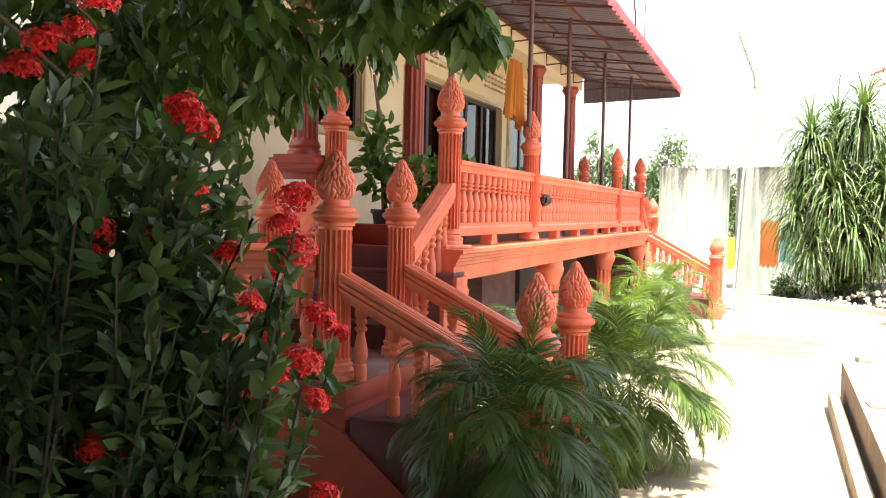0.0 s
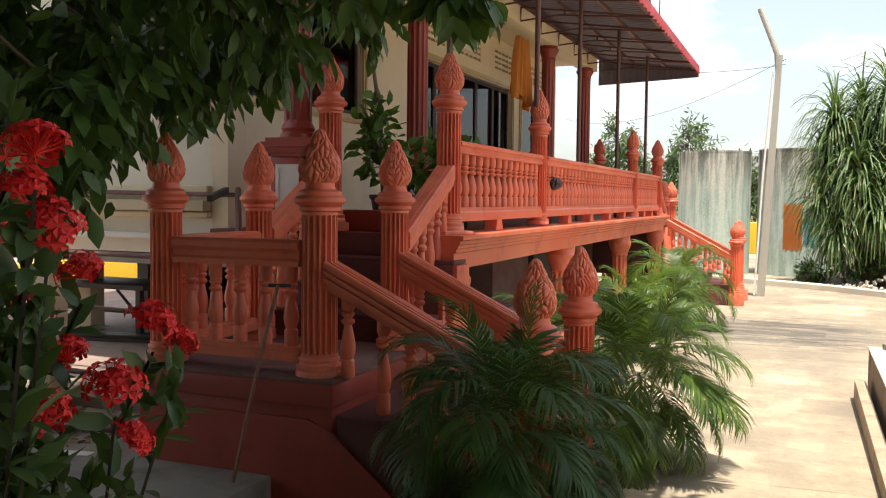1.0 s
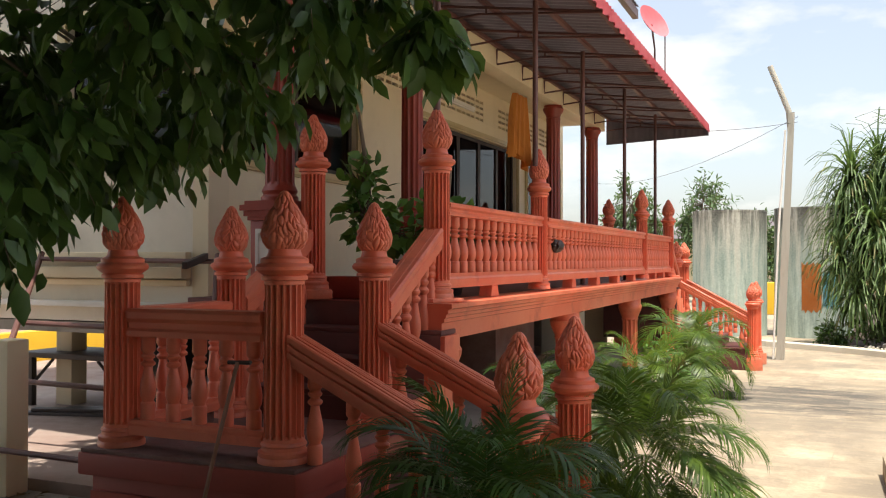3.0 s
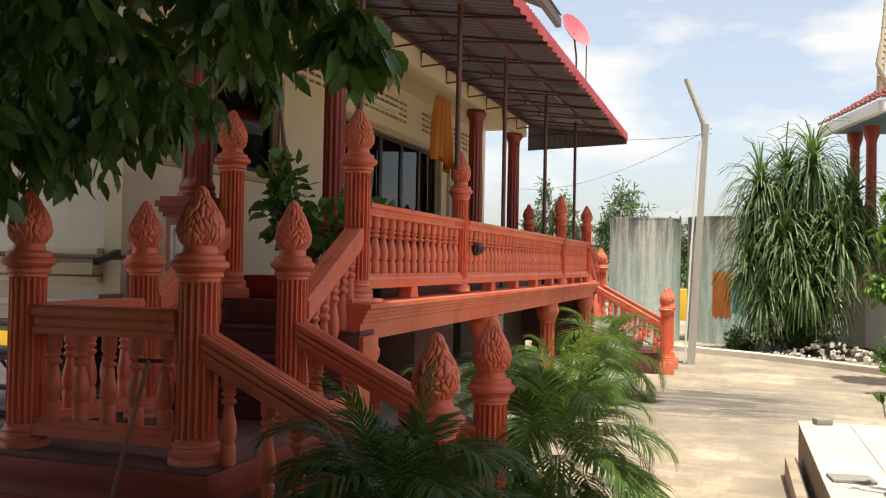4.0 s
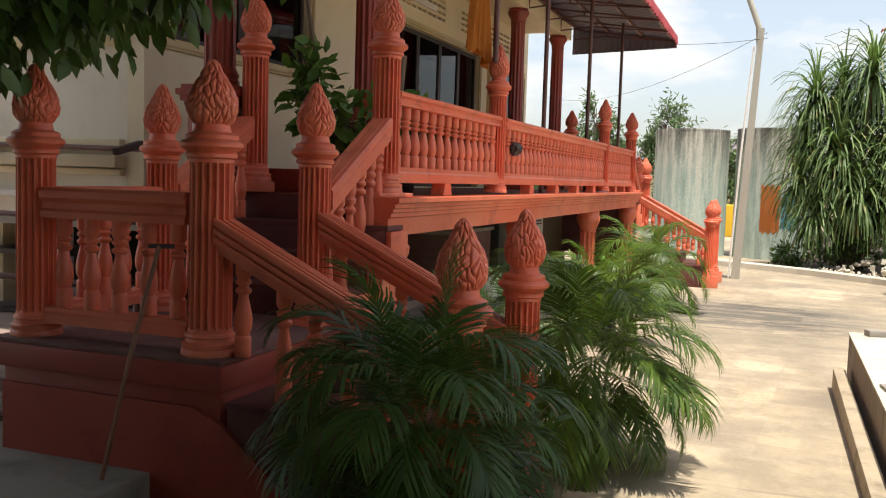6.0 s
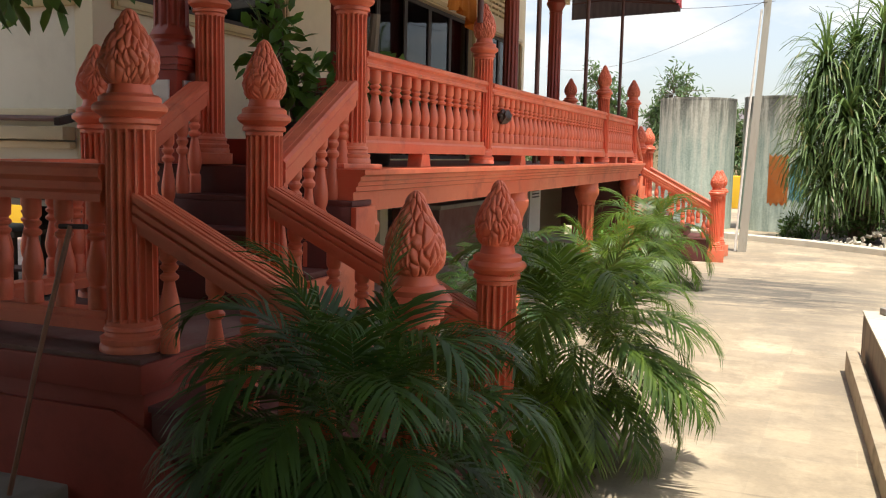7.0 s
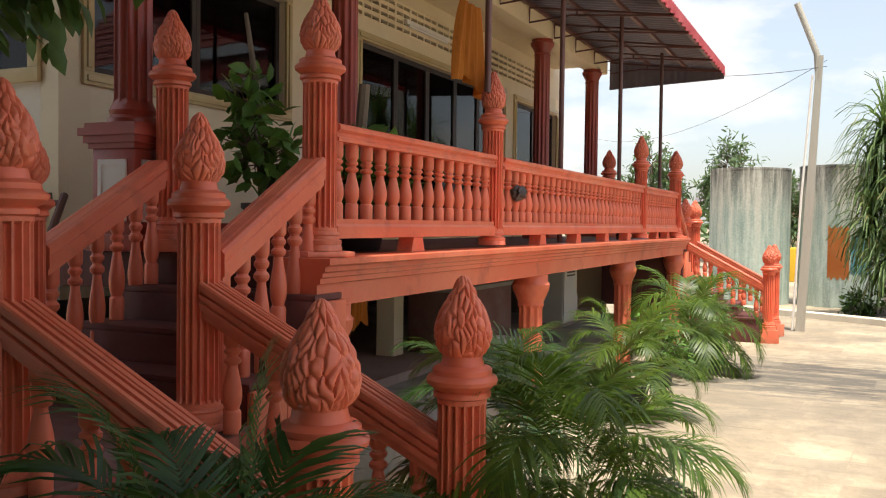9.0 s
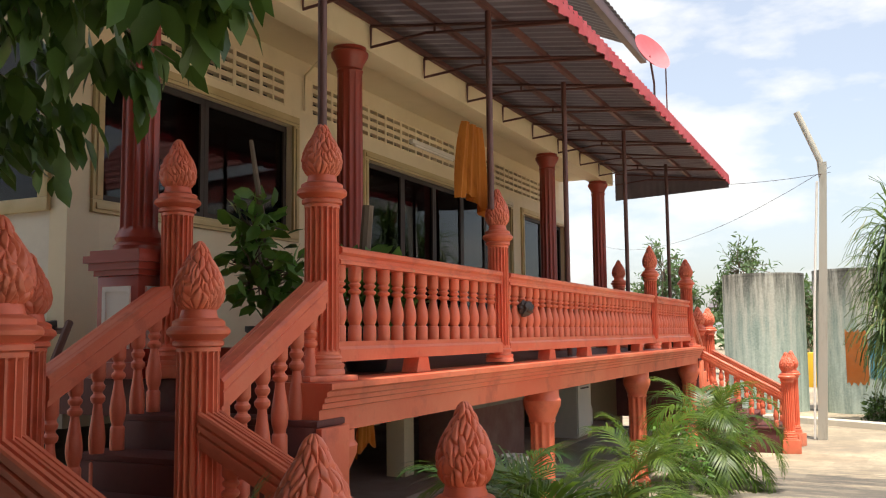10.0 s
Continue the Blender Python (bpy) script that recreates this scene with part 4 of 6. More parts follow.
# main roof, dish
rf = thing("main_roof", "brown corrugated main roof with a dark eave beam", "roof", kind="structure")
bm = bmesh.new()
# the overhang south of the house is unseen, lengthened to shade the side wall
rows = []
for i in range(260):
    y = 5.0 + 11.8 * i / 259
    dz = (0, 0, 0.02, 0.02)[i % 4]
    rows.append([bm.verts.new((-2.46 - 4.2 * f, y, 6.05 + 1.9 * f + dz)) for f in (0, 1)])
for r0, r1 in zip(rows, rows[1:]):
    bm.faces.new((r0[0], r0[1], r1[1], r1[0]))
bmesh.ops.solidify(bm, geom=bm.faces[:], thickness=0.004)
part("roof_sheet", bm, M_SHEET, rf, smooth=False)
part("eave_beam", box(-2.58, -2.48, 5.0, 16.75, 5.86, 6.02, 0.005), M_STEEL, rf)
part("far_slope", box(-7.2, -6.7, 6.5, 16.8, 7.7, 7.9, 0), M_SHEET, rf, smooth=False)
dish = thing("satellite_dish", "faded pink satellite dish on a thin bracket above the awning", "dish", (-1.50, 12.3, 4.58))
bm = bmesh.new()
lathe([(0.02, 0.0), (0.1, 0.012), (0.18, 0.04), (0.24, 0.075), (0.245, 0.08), (0.18, 0.052), (0.1, 0.024), (0.02, 0.012)], 32, bm=bm)
part("reflector", bm, M_PINK, dish, m=pose(0, 0, 0, 62, 0, 62))
part("bracket", tube([(0.02, 0, 0.0), (0.05, 0.05, -0.3), (0.05, 0.05, -0.62)], 0.012), M_STEEL, dish)
part("stay", tube([(0.0, 0, -0.02), (0.16, 0.16, -0.1), (0.16, 0.16, -0.62)], 0.008), M_STEEL, dish)

# ---- undercroft ----
for x, y in ((-3.6, 7.6), (-3.6, 10.4), (-3.6, 13.2), (-3.6, 16.4), (-6.3, 7.6), (-6.3, 11.0), (-6.3, 14.5)):
    tagged(part("undercroft_post", box(x - 0.1, x + 0.1, y - 0.1, y + 0.1, 0.118, 1.0, 0.012), M_CREAM), "square cream post carrying the raised house", "post", group="undercroft posts")
# screen added to keep light out of the undercroft, its dark colour stands for shade
tagged(part("wall_under", box(-6.55, -6.4, 8.6, 16.9, 0.118, 0.999, 0), M_DARK, smooth=False), "added dark screen closing the undercroft, stands in for its deep shade", "wall", kind="structure")
cab = thing("cabinet", "white metal cabinet standing under the house", "cabinet", (-3.15, 14.2, 0.2))
part("body", box(-0.25, 0.25, -0.3, 0.3, 0, 0.85, 0.012), M_WHITE, cab)
door = part("door", box(0.251, 0.268, -0.29, 0.29, 0.02, 0.83, 0.006), M_WHITE, cab)
for i in range(4):
    part("slot", box(0.269, 0.272, -0.18, 0.18, 0.62 + 0.045 * i, 0.64 + 0.045 * i, 0), M_DARK, door, smooth=False)


tagged(part("floor_undercroft", box(-16, -3.0, 5.2, 16.45, 0.10, 0.2, 0.012), M_REDFLOOR), "worn red cement floor under the house", "floor", kind="structure")
tagged(part("wall_under_end", box(-6.4, -3.0, 16.46, 16.6, 0.05, 0.999, 0), M_CREAM, smooth=False), "cream end wall under the raised house", "wall", kind="structure")
# pale counter given a dark colour in place of the undercroft's shade
counter = thing("counter", "low counter under the house, its pale colour darkened for the shade there", "counter", (-3.25, 11.4, 0.2))
part("body", box(-0.28, 0.28, -0.75, 0.75, 0, 0.62, 0.015), M_GREYTOP, counter)
part("top", box(-0.31, 0.31, -0.8, 0.8, 0.621, 0.67, 0.01), M_PAVE, counter)
bucket = thing("bucket", "small white plastic bucket beside the pier", "bucket", (-2.55, 10.75, 0.12))
part("pail", lathe([(0.10, 0), (0.105, 0.01), (0.13, 0.26), (0.137, 0.265), (0.137, 0.28), (0.125, 0.28), (0.12, 0.25)], 24), M_WHITE, bucket)
part("handle", tube([(0.13, 0, 0.26), (0.10, 0.09, 0.18), (0, 0.14, 0.14), (-0.10, 0.09, 0.18), (-0.13, 0, 0.26)], 0.004, 6), M_STEEL, bucket)
st = thing("back_stair", "white sloping stair side under the far end of the house", "stairs", (-3.3, 15.75, 0.2), kind="structure")
part("stringer", sweep([(-0.04, -0.12), (-0.04, 0.12), (0.04, 0.12), (0.04, -0.12)], (0, -0.75, 0.92), (0, 0.1, 0.1)), M_WHITE, st, smooth=False)
for k in range(4):
    part("step", box(-0.75, -0.041, -0.68 + 0.2 * k, -0.46 + 0.2 * k, 0.0, 0.75 - 0.19 * k, 0.006), M_PAVE, st)


def hanging_cloth(name, x, y0, y1, z0, z1, label, folds=5, seed=3, wave=0.02, split=0.0):
    """A cloth that hangs over a bar in folds, with some thickness."""
    rng = np.random.default_rng(seed)
    bm = bmesh.new()
    nu, nv = 40, 26
    ph = rng.uniform(0, 6.28, 4)
    g = []
    for j in range(nv + 1):
        v = j / nv
        row = []
        for i in range(nu + 1):
            u = i / nu
            y = y0 + (y1 - y0) * (0.5 + (u - 0.5) * (0.55 + 0.45 * v ** 0.7))
            dx = wave * (0.5 + v) * (math.sin(u * folds * 6.28 + ph[0] + 0.8 * v) + 0.5 * math.sin(u * folds * 13.1 + ph[1] + v * 2))
            z = z1 + (z0 - z1) * v * (0.9 + 0.1 * math.sin(u * 4 + ph[2])) + 0.012 * math.sin(u * 21 + ph[3]) * v
            row.append(bm.verts.new((x + dx, y + split * v, z)))
        g.append(row)
    for r0, r1 in zip(g, g[1:]):
        for i in range(nu):
            bm.faces.new((r0[i], r0[i + 1], r1[i + 1], r1[i]))
    bmesh.ops.solidify(bm, geom=bm.faces[:], thickness=0.006)
    return tagged(part(name, bm, M_ROBE), label, "cloth")


hanging_cloth("hanging_robe", -2.02, 8.34, 8.94, 2.42, 3.10, "orange saffron robe cloth hung to dry on the awning pole", 3, 5, 0.035, -0.05)
hanging_cloth("hanging_cloth", -2.6, 7.9, 8.15, 0.72, 1.10, "small orange cloth hung under the veranda", 2, 8, 0.012)
# small dark lump of unknown kind between two balusters
rng = np.random.default_rng(4)
bm = bmesh.new()
bmesh.ops.create_icosphere(bm, subdivisions=3, radius=1)
for v in bm.verts:
    k = 1 + 0.35 * noise.noise(v.co * 2.3) + 0.15 * noise.noise(v.co * 6)
    v.co = Vector((v.co.x * 0.06, v.co.y * 0.085, v.co.z * 0.06)) * k
tagged(part("rag_bundle", bm, M_DARK, m=pose(-1.80, 9.08, 1.74)), "small dark lump of unknown kind between the balusters", "rag")


# ---- palms ----
def palm(x, y, z, height, reach, fronds, mat, seed, label, pot_r=0.16, pot_h=0.26, pot_mat=None, leaflets=32, low=0.12, stems=7):
    """A clumping areca palm in a pot: canes, arching fronds, two ranks of drooping leaflets."""
    rng = np.random.default_rng(seed)
    p = thing("potted_palm", label, "potted palm", (x, y, z), group="potted palms")
    k = pot_r / 0.16
    pot_ob = part("pot", lathe([(0.11 * k, 0), (0.12 * k, 0.01), (0.155 * k, pot_h - 0.03), (0.17 * k, pot_h - 0.025), (0.17 * k, pot_h), (0.15 * k, pot_h), (0.145 * k, pot_h - 0.03)], 28), pot_mat or M_BLACKPOT, p)
    part("soil", lathe([(0.143 * k, pot_h - 0.05), (0.143 * k, pot_h - 0.035), (0.05, pot_h - 0.02)], 20), M_SOIL, pot_ob)
    canes = bmesh.new()
    for i in range(stems):
        a, r = rng.uniform(0, 6.28), pot_r * rng.uniform(0.1, 0.6)
        tube([(r * math.cos(a), r * math.sin(a), pot_h - 0.05), (1.3 * r * math.cos(a), 1.3 * r * math.sin(a), pot_h + 0.25 * height)], 0.011, 6, canes, 0.7)
    part("cane_clump", canes, M_STEM, p)
    for i in range(fronds):
        az = 2.39996 * i + rng.uniform(-0.3, 0.3)
        f = i / fronds
        L = reach * rng.uniform(0.85, 1.2) * (1.0 if f > 0.25 else 0.85)
        el = radians(80 - 92 * (1 - f) ** 0.9 + rng.uniform(-10, 10))
        r0 = pot_r * 0.5
        pos = np.array([r0 * math.cos(az), r0 * math.sin(az), pot_h + height * (low + (0.42 - low) * f)])
        d = np.array([math.cos(az) * math.cos(el), math.sin(az) * math.cos(el), math.sin(el)])
        n = leaflets + 6
        frames = []
        pts, ways = [pos], []
        droop = rng.uniform(0.75, 1.2)
        for s in range(n):
            d = unit(d + np.array([0, 0, -1.0]) * droop * (2.3 / n) * (0.25 + 1.5 * s / n))
            pos = pos + d * L / n
            pts.append(pos)
            ways.append(d)
        for s in range(n):
            w = ways[s]
            side = unit(np.cross(w, np.array([0, 0, 1.0])) + 1e-6)
            wid = 0.10 * (1 - 0.7 * s / n)
            frames.append([pts[s], side * wid, w * (L / n) * 1.1, np.cross(side, w) * wid])
        for s in range(6, n):
            t = (s - 6) / (n - 6)
            ln = L * 0.40 * (math.sin(math.pi * (0.12 + 0.80 * t)) ** 0.8) * rng.uniform(0.9, 1.1)
            w = ways[s]
            side = unit(np.cross(w, np.array([0, 0, 1.0])))
            upv = np.cross(side, w)
            for sg in (-1, 1):
                way = unit(side * sg * (0.95 - 0.45 * t) + w * (0.55 + 0.6 * t) + upv * 0.18 + rng.normal(size=3) * 0.07 + np.array([0, 0, -0.2]))
                out = unit(upv - way * np.dot(upv, way))
                sd = np.cross(way, out)
                frames.append([pts[s], sd * ln * 0.58, way * ln, out * ln * 1.3])
        scatter("frond", *STRAP, frames, mat, p)
    return p


palm(-0.68, 4.08, -0.05, 1.22, 0.55, 64, M_PALM_SHADE, 11, "areca palm in shade-darkened green, in a clay pot by the stair foot", 0.15, 0.24, M_TERRA)
palm(-0.44, 5.95, -0.05, 0.95, 0.62, 52, M_PALM_SUN, 12, "areca palm in sun-brightened green, in a black pot by the stair", 0.19, 0.30)
palm(-1.28, 7.25, -0.07, 0.75, 0.55, 28, M_PALM_SHADE, 13, "green areca palm in a pot beside the veranda", 0.17, 0.28)
palm(-1.18, 10.2, -0.13, 0.7, 0.58, 26, M_PALM_SUN, 14, "green areca palm in a pot by a veranda pier", 0.18, 0.28)
palm(-1.15, 13.2, -0.18, 1.0, 0.85, 28, M_PALM_SUN, 15, "small palm in sun-brightened green, in a pot beside the veranda", 0.16, 0.25)


# ---- leafy shrubs ----
def shrub(name, x, y, z, boxes, leaves, size, mat, seed, label, category, pot=None, trunk=0.03, twigs=40, width=1.0, extra=None, droop=0.2):
    """A trunk or stems, twigs to points inside the given ellipsoids, leaves clustered along the twigs."""
    rng = np.random.default_rng(seed)
    p = thing(name, label, category, (x, y, z))
    z0 = 0.0
    if pot:
        r, hgt, pm = pot
        pot_ob = part("pot", lathe([(r * 0.7, 0), (r * 0.76, 0.01), (r * 0.97, hgt - 0.04), (r * 1.06, hgt - 0.03), (r * 1.06, hgt), (r * 0.93, hgt), (r * 0.9, hgt - 0.04)], 28), pm, p)
        part("soil", lathe([(r * 0.9, hgt - 0.06), (r * 0.9, hgt - 0.04), (0.03, hgt - 0.03)], 20), M_SOIL, pot_ob)
        z0 = hgt - 0.05
    wood, org, way = bmesh.new(), [], []
    c = np.mean([b[:3] for b in boxes], 0)
    fork = np.array([c[0] * 0.5, c[1] * 0.5, z0 + (c[2] - z0) * 0.45])
    tube([(0, 0, z0), (fork[0] * 0.4 + 0.01, fork[1] * 0.4, z0 + (fork[2] - z0) * 0.5), tuple(fork)], trunk, 8, wood, 0.7)
    per = max(1, leaves // (twigs * len(boxes)))
    for b in boxes:
        cc, rr = np.array(b[:3]), np.array(b[3:])
        tube([tuple(fork), tuple((fork + cc) / 2 + rng.normal(size=3) * 0.05 * rr), tuple(cc)], trunk * 0.6, 6, wood, 0.5)
        for i in range(twigs):
            d = unit(rng.normal(size=3))
            tip = cc + d * rr * rng.uniform(0.55, 1.0)
            tube([tuple(cc + d * rr * 0.1), tuple((cc + tip) / 2 + rng.normal(size=3) * 0.08 * rr), tuple(tip)], trunk * 0.16 + 0.002, 4, wood, 0.5)
            f = rng.uniform(0.45, 1.05, per)[:, None]
            org.append(cc + (tip - cc) * f + rng.normal(size=(per, 3)) * size * 0.35)
            way.append(d[None] * 0.6 + rng.normal(size=(per, 3)) * 0.75 + np.array([0, 0, -droop]))
    part("branchwork", wood, M_BARK, p)
    org, way = np.concatenate(org), np.concatenate(way)
    scatter("foliage", *OVAL, leaf_frames(rng, org, way, size * rng.uniform(0.7, 1.2, len(org)), width), mat, p)
    return p


# plants on the veranda beside the top of the stair
shrub("potted_plant", -2.62, 7.02, DECK, [(0, 0, 0.52, 0.28, 0.28, 0.24), (-0.13, -0.06, 0.86, 0.12, 0.12, 0.22), (0.13, 0.1, 0.42, 0.28, 0.25, 0.2), (-0.1, -0.1, 0.62, 0.2, 0.2, 0.2)], 330, 0.14, M_PLANTLEAF, 21, "leafy green potted plant on the veranda", "potted plant", (0.17, 0.28, M_BLACKPOT), 0.03, 22, 1.5)
shrub("potted_plant", -2.25, 7.45, DECK, [(0, 0, 0.55, 0.3, 0.3, 0.25), (0.05, 0.05, 0.4, 0.26, 0.26, 0.18)], 300, 0.14, M_PLANTLEAF, 22, "low leafy potted plant on the veranda", "potted plant", (0.16, 0.26, M_BLACKPOT), 0.02, 22, 1.5)
tagged(part("plant_stake", tube([(-2.25, 7.45, DECK + 0.2), (-2.26, 7.44, 2.0), (-2.24, 7.46, 2.36)], 0.04, 8, None, 0.9), M_BARK), "thick cut stem standing in the low veranda pot", "stem")
tagged(part("planter_box", box(-2.86, -2.02, 6.56, 6.82, DECK + 0.001, DECK + 0.16, 0.01), M_CORAL_SHADE), "low red painted planter kerb at the stair head", "planter")
tagged(part("plant_stake", tube([(-2.70, 7.05, DECK + 0.25), (-2.74, 7.03, 2.3), (-2.80, 7.0, 2.75)], 0.028, 8, None, 0.45), M_BARK), "bare leaning stem with a cut top in the veranda pot", "stem")
for x, y, s, sd in ((-1.35, 14.4, 1.0, 23), (-1.2, 15.4, 0.8, 24), (-1.25, 12.0, 0.8, 25)):
    shrub("potted_plant", x, y, gz(y), [(0, 0, 0.75 * s, 0.3 * s, 0.3 * s, 0.35 * s), (0.05, 0.1, 0.45 * s, 0.32, 0.3, 0.2)], 420, 0.085, M_PLANTLEAF, sd, "small leafy shrub in a black pot beside the veranda", "potted plant", (0.14, 0.22, M_BLACKPOT), 0.02, 26)
# small pot by the stair foot
shrub("potted_plant", -0.50, 4.78, -0.05, [(0, 0, 0.42, 0.16, 0.16, 0.22)], 130, 0.10, M_PALM_SHADE, 26, "small green plant in a clay pot by the stair foot", "potted plant", (0.09, 0.14, M_TERRA), 0.012, 16)


# ---- flowering bush ----
def flower_head_mesh(seed):
    """A dome of many small four-petalled flowers on thin tubes."""
    rng = np.random.default_rng(seed)
    bm = bmesh.new()
    for i in range(30):
        t = (i + 0.5) / 30
        pol, az = math.acos(1 - 1.05 * t), 2.39996 * i
        d = Vector((math.sin(pol) * math.cos(az), math.sin(pol) * math.sin(az), math.cos(pol)))
        R = 0.042 * rng.uniform(0.62, 1.22)
        c = d * R
        u = d.orthogonal().normalized()
        v = d.cross(u)
        tube([(0, 0, -0.01), tuple(c)], 0.0012, 3, bm)
        spin = rng.uniform(0, 1.57)
        for k in range(4):
            a = spin + k * 1.5708
            w = u * math.cos(a) + v * math.sin(a)
            s = d.cross(w)
            L, W = 0.0175, 0.0062
            pts = [c, c + w * L * 0.55 + s * W + d * 0.002, c + w * L - d * 0.001, c + w * L * 0.55 - s * W + d * 0.002]
            bm.faces.new([bm.verts.new(q) for q in pts])
    return mesh_of("flower_head", bm, M_PETAL, False)


def flowering_bush():
    rng = np.random.default_rng(31)
    p = thing("flowering_bush", "dark green bush with clusters of bright red flowers", "bush")
    wood = bmesh.new()
    heads = [(-0.19, 0.9, 1.72), (-0.19, 0.92, 1.7), (-0.21, 0.95, 1.63), (-0.37, 0.88, 1.8), (-0.34, 0.9, 1.82), (-0.33, 0.9, 1.78), (-0.41, 0.88, 1.77), (-0.31, 0.9, 1.85), (-0.05, 0.92, 1.62), (-0.07, 0.93, 1.59), (-0.07, 0.95, 1.56), (-0.19, 1, 1.55), (-0.31, 0.9, 1.58), (-0.32, 0.9, 1.55), (-0.28, 0.95, 1.57), (-0.31, 1.05, 1.6), (-0.13, 1, 1.39), (-0.14, 1.1, 1.4), (-0.12, 1.1, 1.35), (-0.19, 1.05, 1.48), (-0.18, 1.08, 1.43), (-0.18, 1.1, 1.51), (-0.16, 1.18, 1.45), (-0.14, 1.2, 1.43), (-0.3, 0.9, 1.32), (-0.29, 0.92, 1.31), (-0.29, 0.95, 1.35), (-0.29, 0.98, 1.34), (-0.28, 1.05, 1.38), (-0.05, 1, 1.26)]
    org, way = [], []
    ends = [np.array(h) + np.array([0, 0, -0.03]) for h in heads]
    for i in range(760):
        f = rng.uniform(0, 1) ** 0.6
        a = rng.uniform(0, 6.28)
        rr = rng.uniform(0, 1) ** 0.36
        wide = 1.12 - 0.3 * f
        ends.append(np.array([-0.54 + 0.48 * wide * rr * math.cos(a), 0.98 + 0.21 * rr * math.sin(a), 0.2 + 1.55 * f]))
    for e in ends:
        root = np.array([-0.62 + rng.uniform(-0.25, 0.25), 1.08 + rng.uniform(-0.15, 0.15), 0.12])
        mid = root * 0.45 + e * 0.55 + rng.normal(size=3) * 0.04 + np.array([-0.02, 0, 0.06])
        tube([tuple(root), tuple(mid), tuple(e)], 0.0045, 4, wood, 0.4)
        n = 52
        t = rng.uniform(0.0, 1.0, n)[:, None] ** 0.7
        q = mid + (e - mid) * t
        d = unit(e - mid)
        org.append(q)
        way.append(rng.normal(size=(n, 3)) * 0.75 + d[None] * 0.55 + np.array([0, 0, 0.1]))
    part("branchwork", wood, M_TWIG, p)
    org, way = np.concatenate(org), np.concatenate(way)
    scatter("foliage", *OVAL, leaf_frames(rng, org, way, rng.uniform(0.028, 0.052, len(org)), 1.1), M_IXLEAF, p)
    kinds = [flower_head_mesh(s) for s in (1, 2, 3)]
    for i, h in enumerate(heads):
        s = rng.uniform(0.42, 0.66)
        put("flower_head", kinds[i % 3], p, pose(*h, rng.uniform(-35, 35), rng.uniform(-35, 35), rng.uniform(0, 360)) @ Matrix.Diagonal((s, s, s * 0.9, 1)), "bright red flower cluster" if i == 0 else "")
    return p


flowering_bush()


# ---- overhanging tree ----
def overhanging_tree():
    rng = np.random.default_rng(41)
    p = thing("tree", "broad dark-leaved tree hanging over the stair landing", "tree", (-5.6, 1.6, 0.1))
    base = np.array([-5.6, 1.6, 0.1])
    wood = bmesh.new()
    tube([(0, 0, 0), (0.1, 0.1, 1.4), (0.3, 0.25, 2.6), (0.6, 0.5, 3.6)], 0.22, 12, wood, 0.6)
    top = base + np.array([0.6, 0.5, 3.6])
    # low drooping boughs that hang in front of the house
    low = [(-1.08, 4.45, 2.62, 0.15), (-1.42, 4.75, 2.85, 0.22), (-1.9, 4.95, 2.70, 0.24), (-2.4, 5.0, 2.55, 0.30), (-2.75, 5.1, 2.52, 0.3), (-3.15, 5.3, 2.45, 0.28), (-2.2, 4.4, 2.6, 0.34), (-2.75, 4.5, 2.35, 0.34), (-3.1, 4.3, 2.1, 0.32), (-2.6, 3.8, 2.25, 0.34),
           (-2.45, 3.35, 1.95, 0.28), (-2.75, 3.35, 1.62, 0.22), (-3.2, 3.6, 2.0, 0.36), (-3.6, 4.2, 2.4, 0.4), (-1.6, 4.3, 2.85, 0.3), (-3.0, 3.9, 2.6, 0.4), (-3.4, 3.2, 2.5, 0.45), (-2.2, 3.9, 2.75, 0.35), (-3.8, 3.6, 1.9, 0.4), (-3.5, 4.9, 2.75, 0.4), (-1.75, 5.0, 3.2, 0.3)]
    org, way = [], []

    def spray(tip, start, n, size_dir):
        """A drooping leafy twig from start to tip with leaves hanging in two ranks."""
        pts = start + (tip - start) * np.linspace(0.15, 1, n)[:, None]
        d = unit(tip - start)
        side = unit(np.cross(d, np.array([0, 0, 1.0])) + 1e-6)
        for i in range(n):
            s = side * (1 if i % 2 else -1)
            org.append(pts[i] + rng.normal(size=3) * 0.02)
            way.append(d * 0.5 + s * 0.55 + np.array([0, 0, -0.75]) + rng.normal(size=3) * 0.25)
    for x, y, z, r in low:
        c = np.array([x, y, z])
        tube([tuple(top - base), tuple((top + c) / 2 - base + np.array([0, 0, 0.5])), tuple(c + np.array([-0.1, 0, 0.15]) - base)], 0.035, 6, wood, 0.25)
        for k in range(int((7 + 17 * r) if y > 4.7 else (19 + 52 * r))):
            d = unit(rng.normal(size=3) * np.array([1, 1, 0.7]))
            st = c + d * r * 0.3
            tp = c + d * r * rng.uniform(0.8, 1.25) + np.array([0, 0, -0.10])
            if k % 2 == 0:
                tube([tuple(st - base), tuple(tp - base)], 0.0035, 4, wood, 0.5)
            spray(tp, st, 9, r)
    # unseen high crown, kept above a cone round the camera path, shades the stair
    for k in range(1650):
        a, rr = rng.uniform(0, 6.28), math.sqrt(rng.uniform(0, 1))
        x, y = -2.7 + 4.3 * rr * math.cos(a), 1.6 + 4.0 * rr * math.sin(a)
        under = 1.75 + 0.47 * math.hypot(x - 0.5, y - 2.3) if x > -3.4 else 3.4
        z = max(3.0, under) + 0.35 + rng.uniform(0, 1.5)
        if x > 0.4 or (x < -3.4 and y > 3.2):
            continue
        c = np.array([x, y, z])
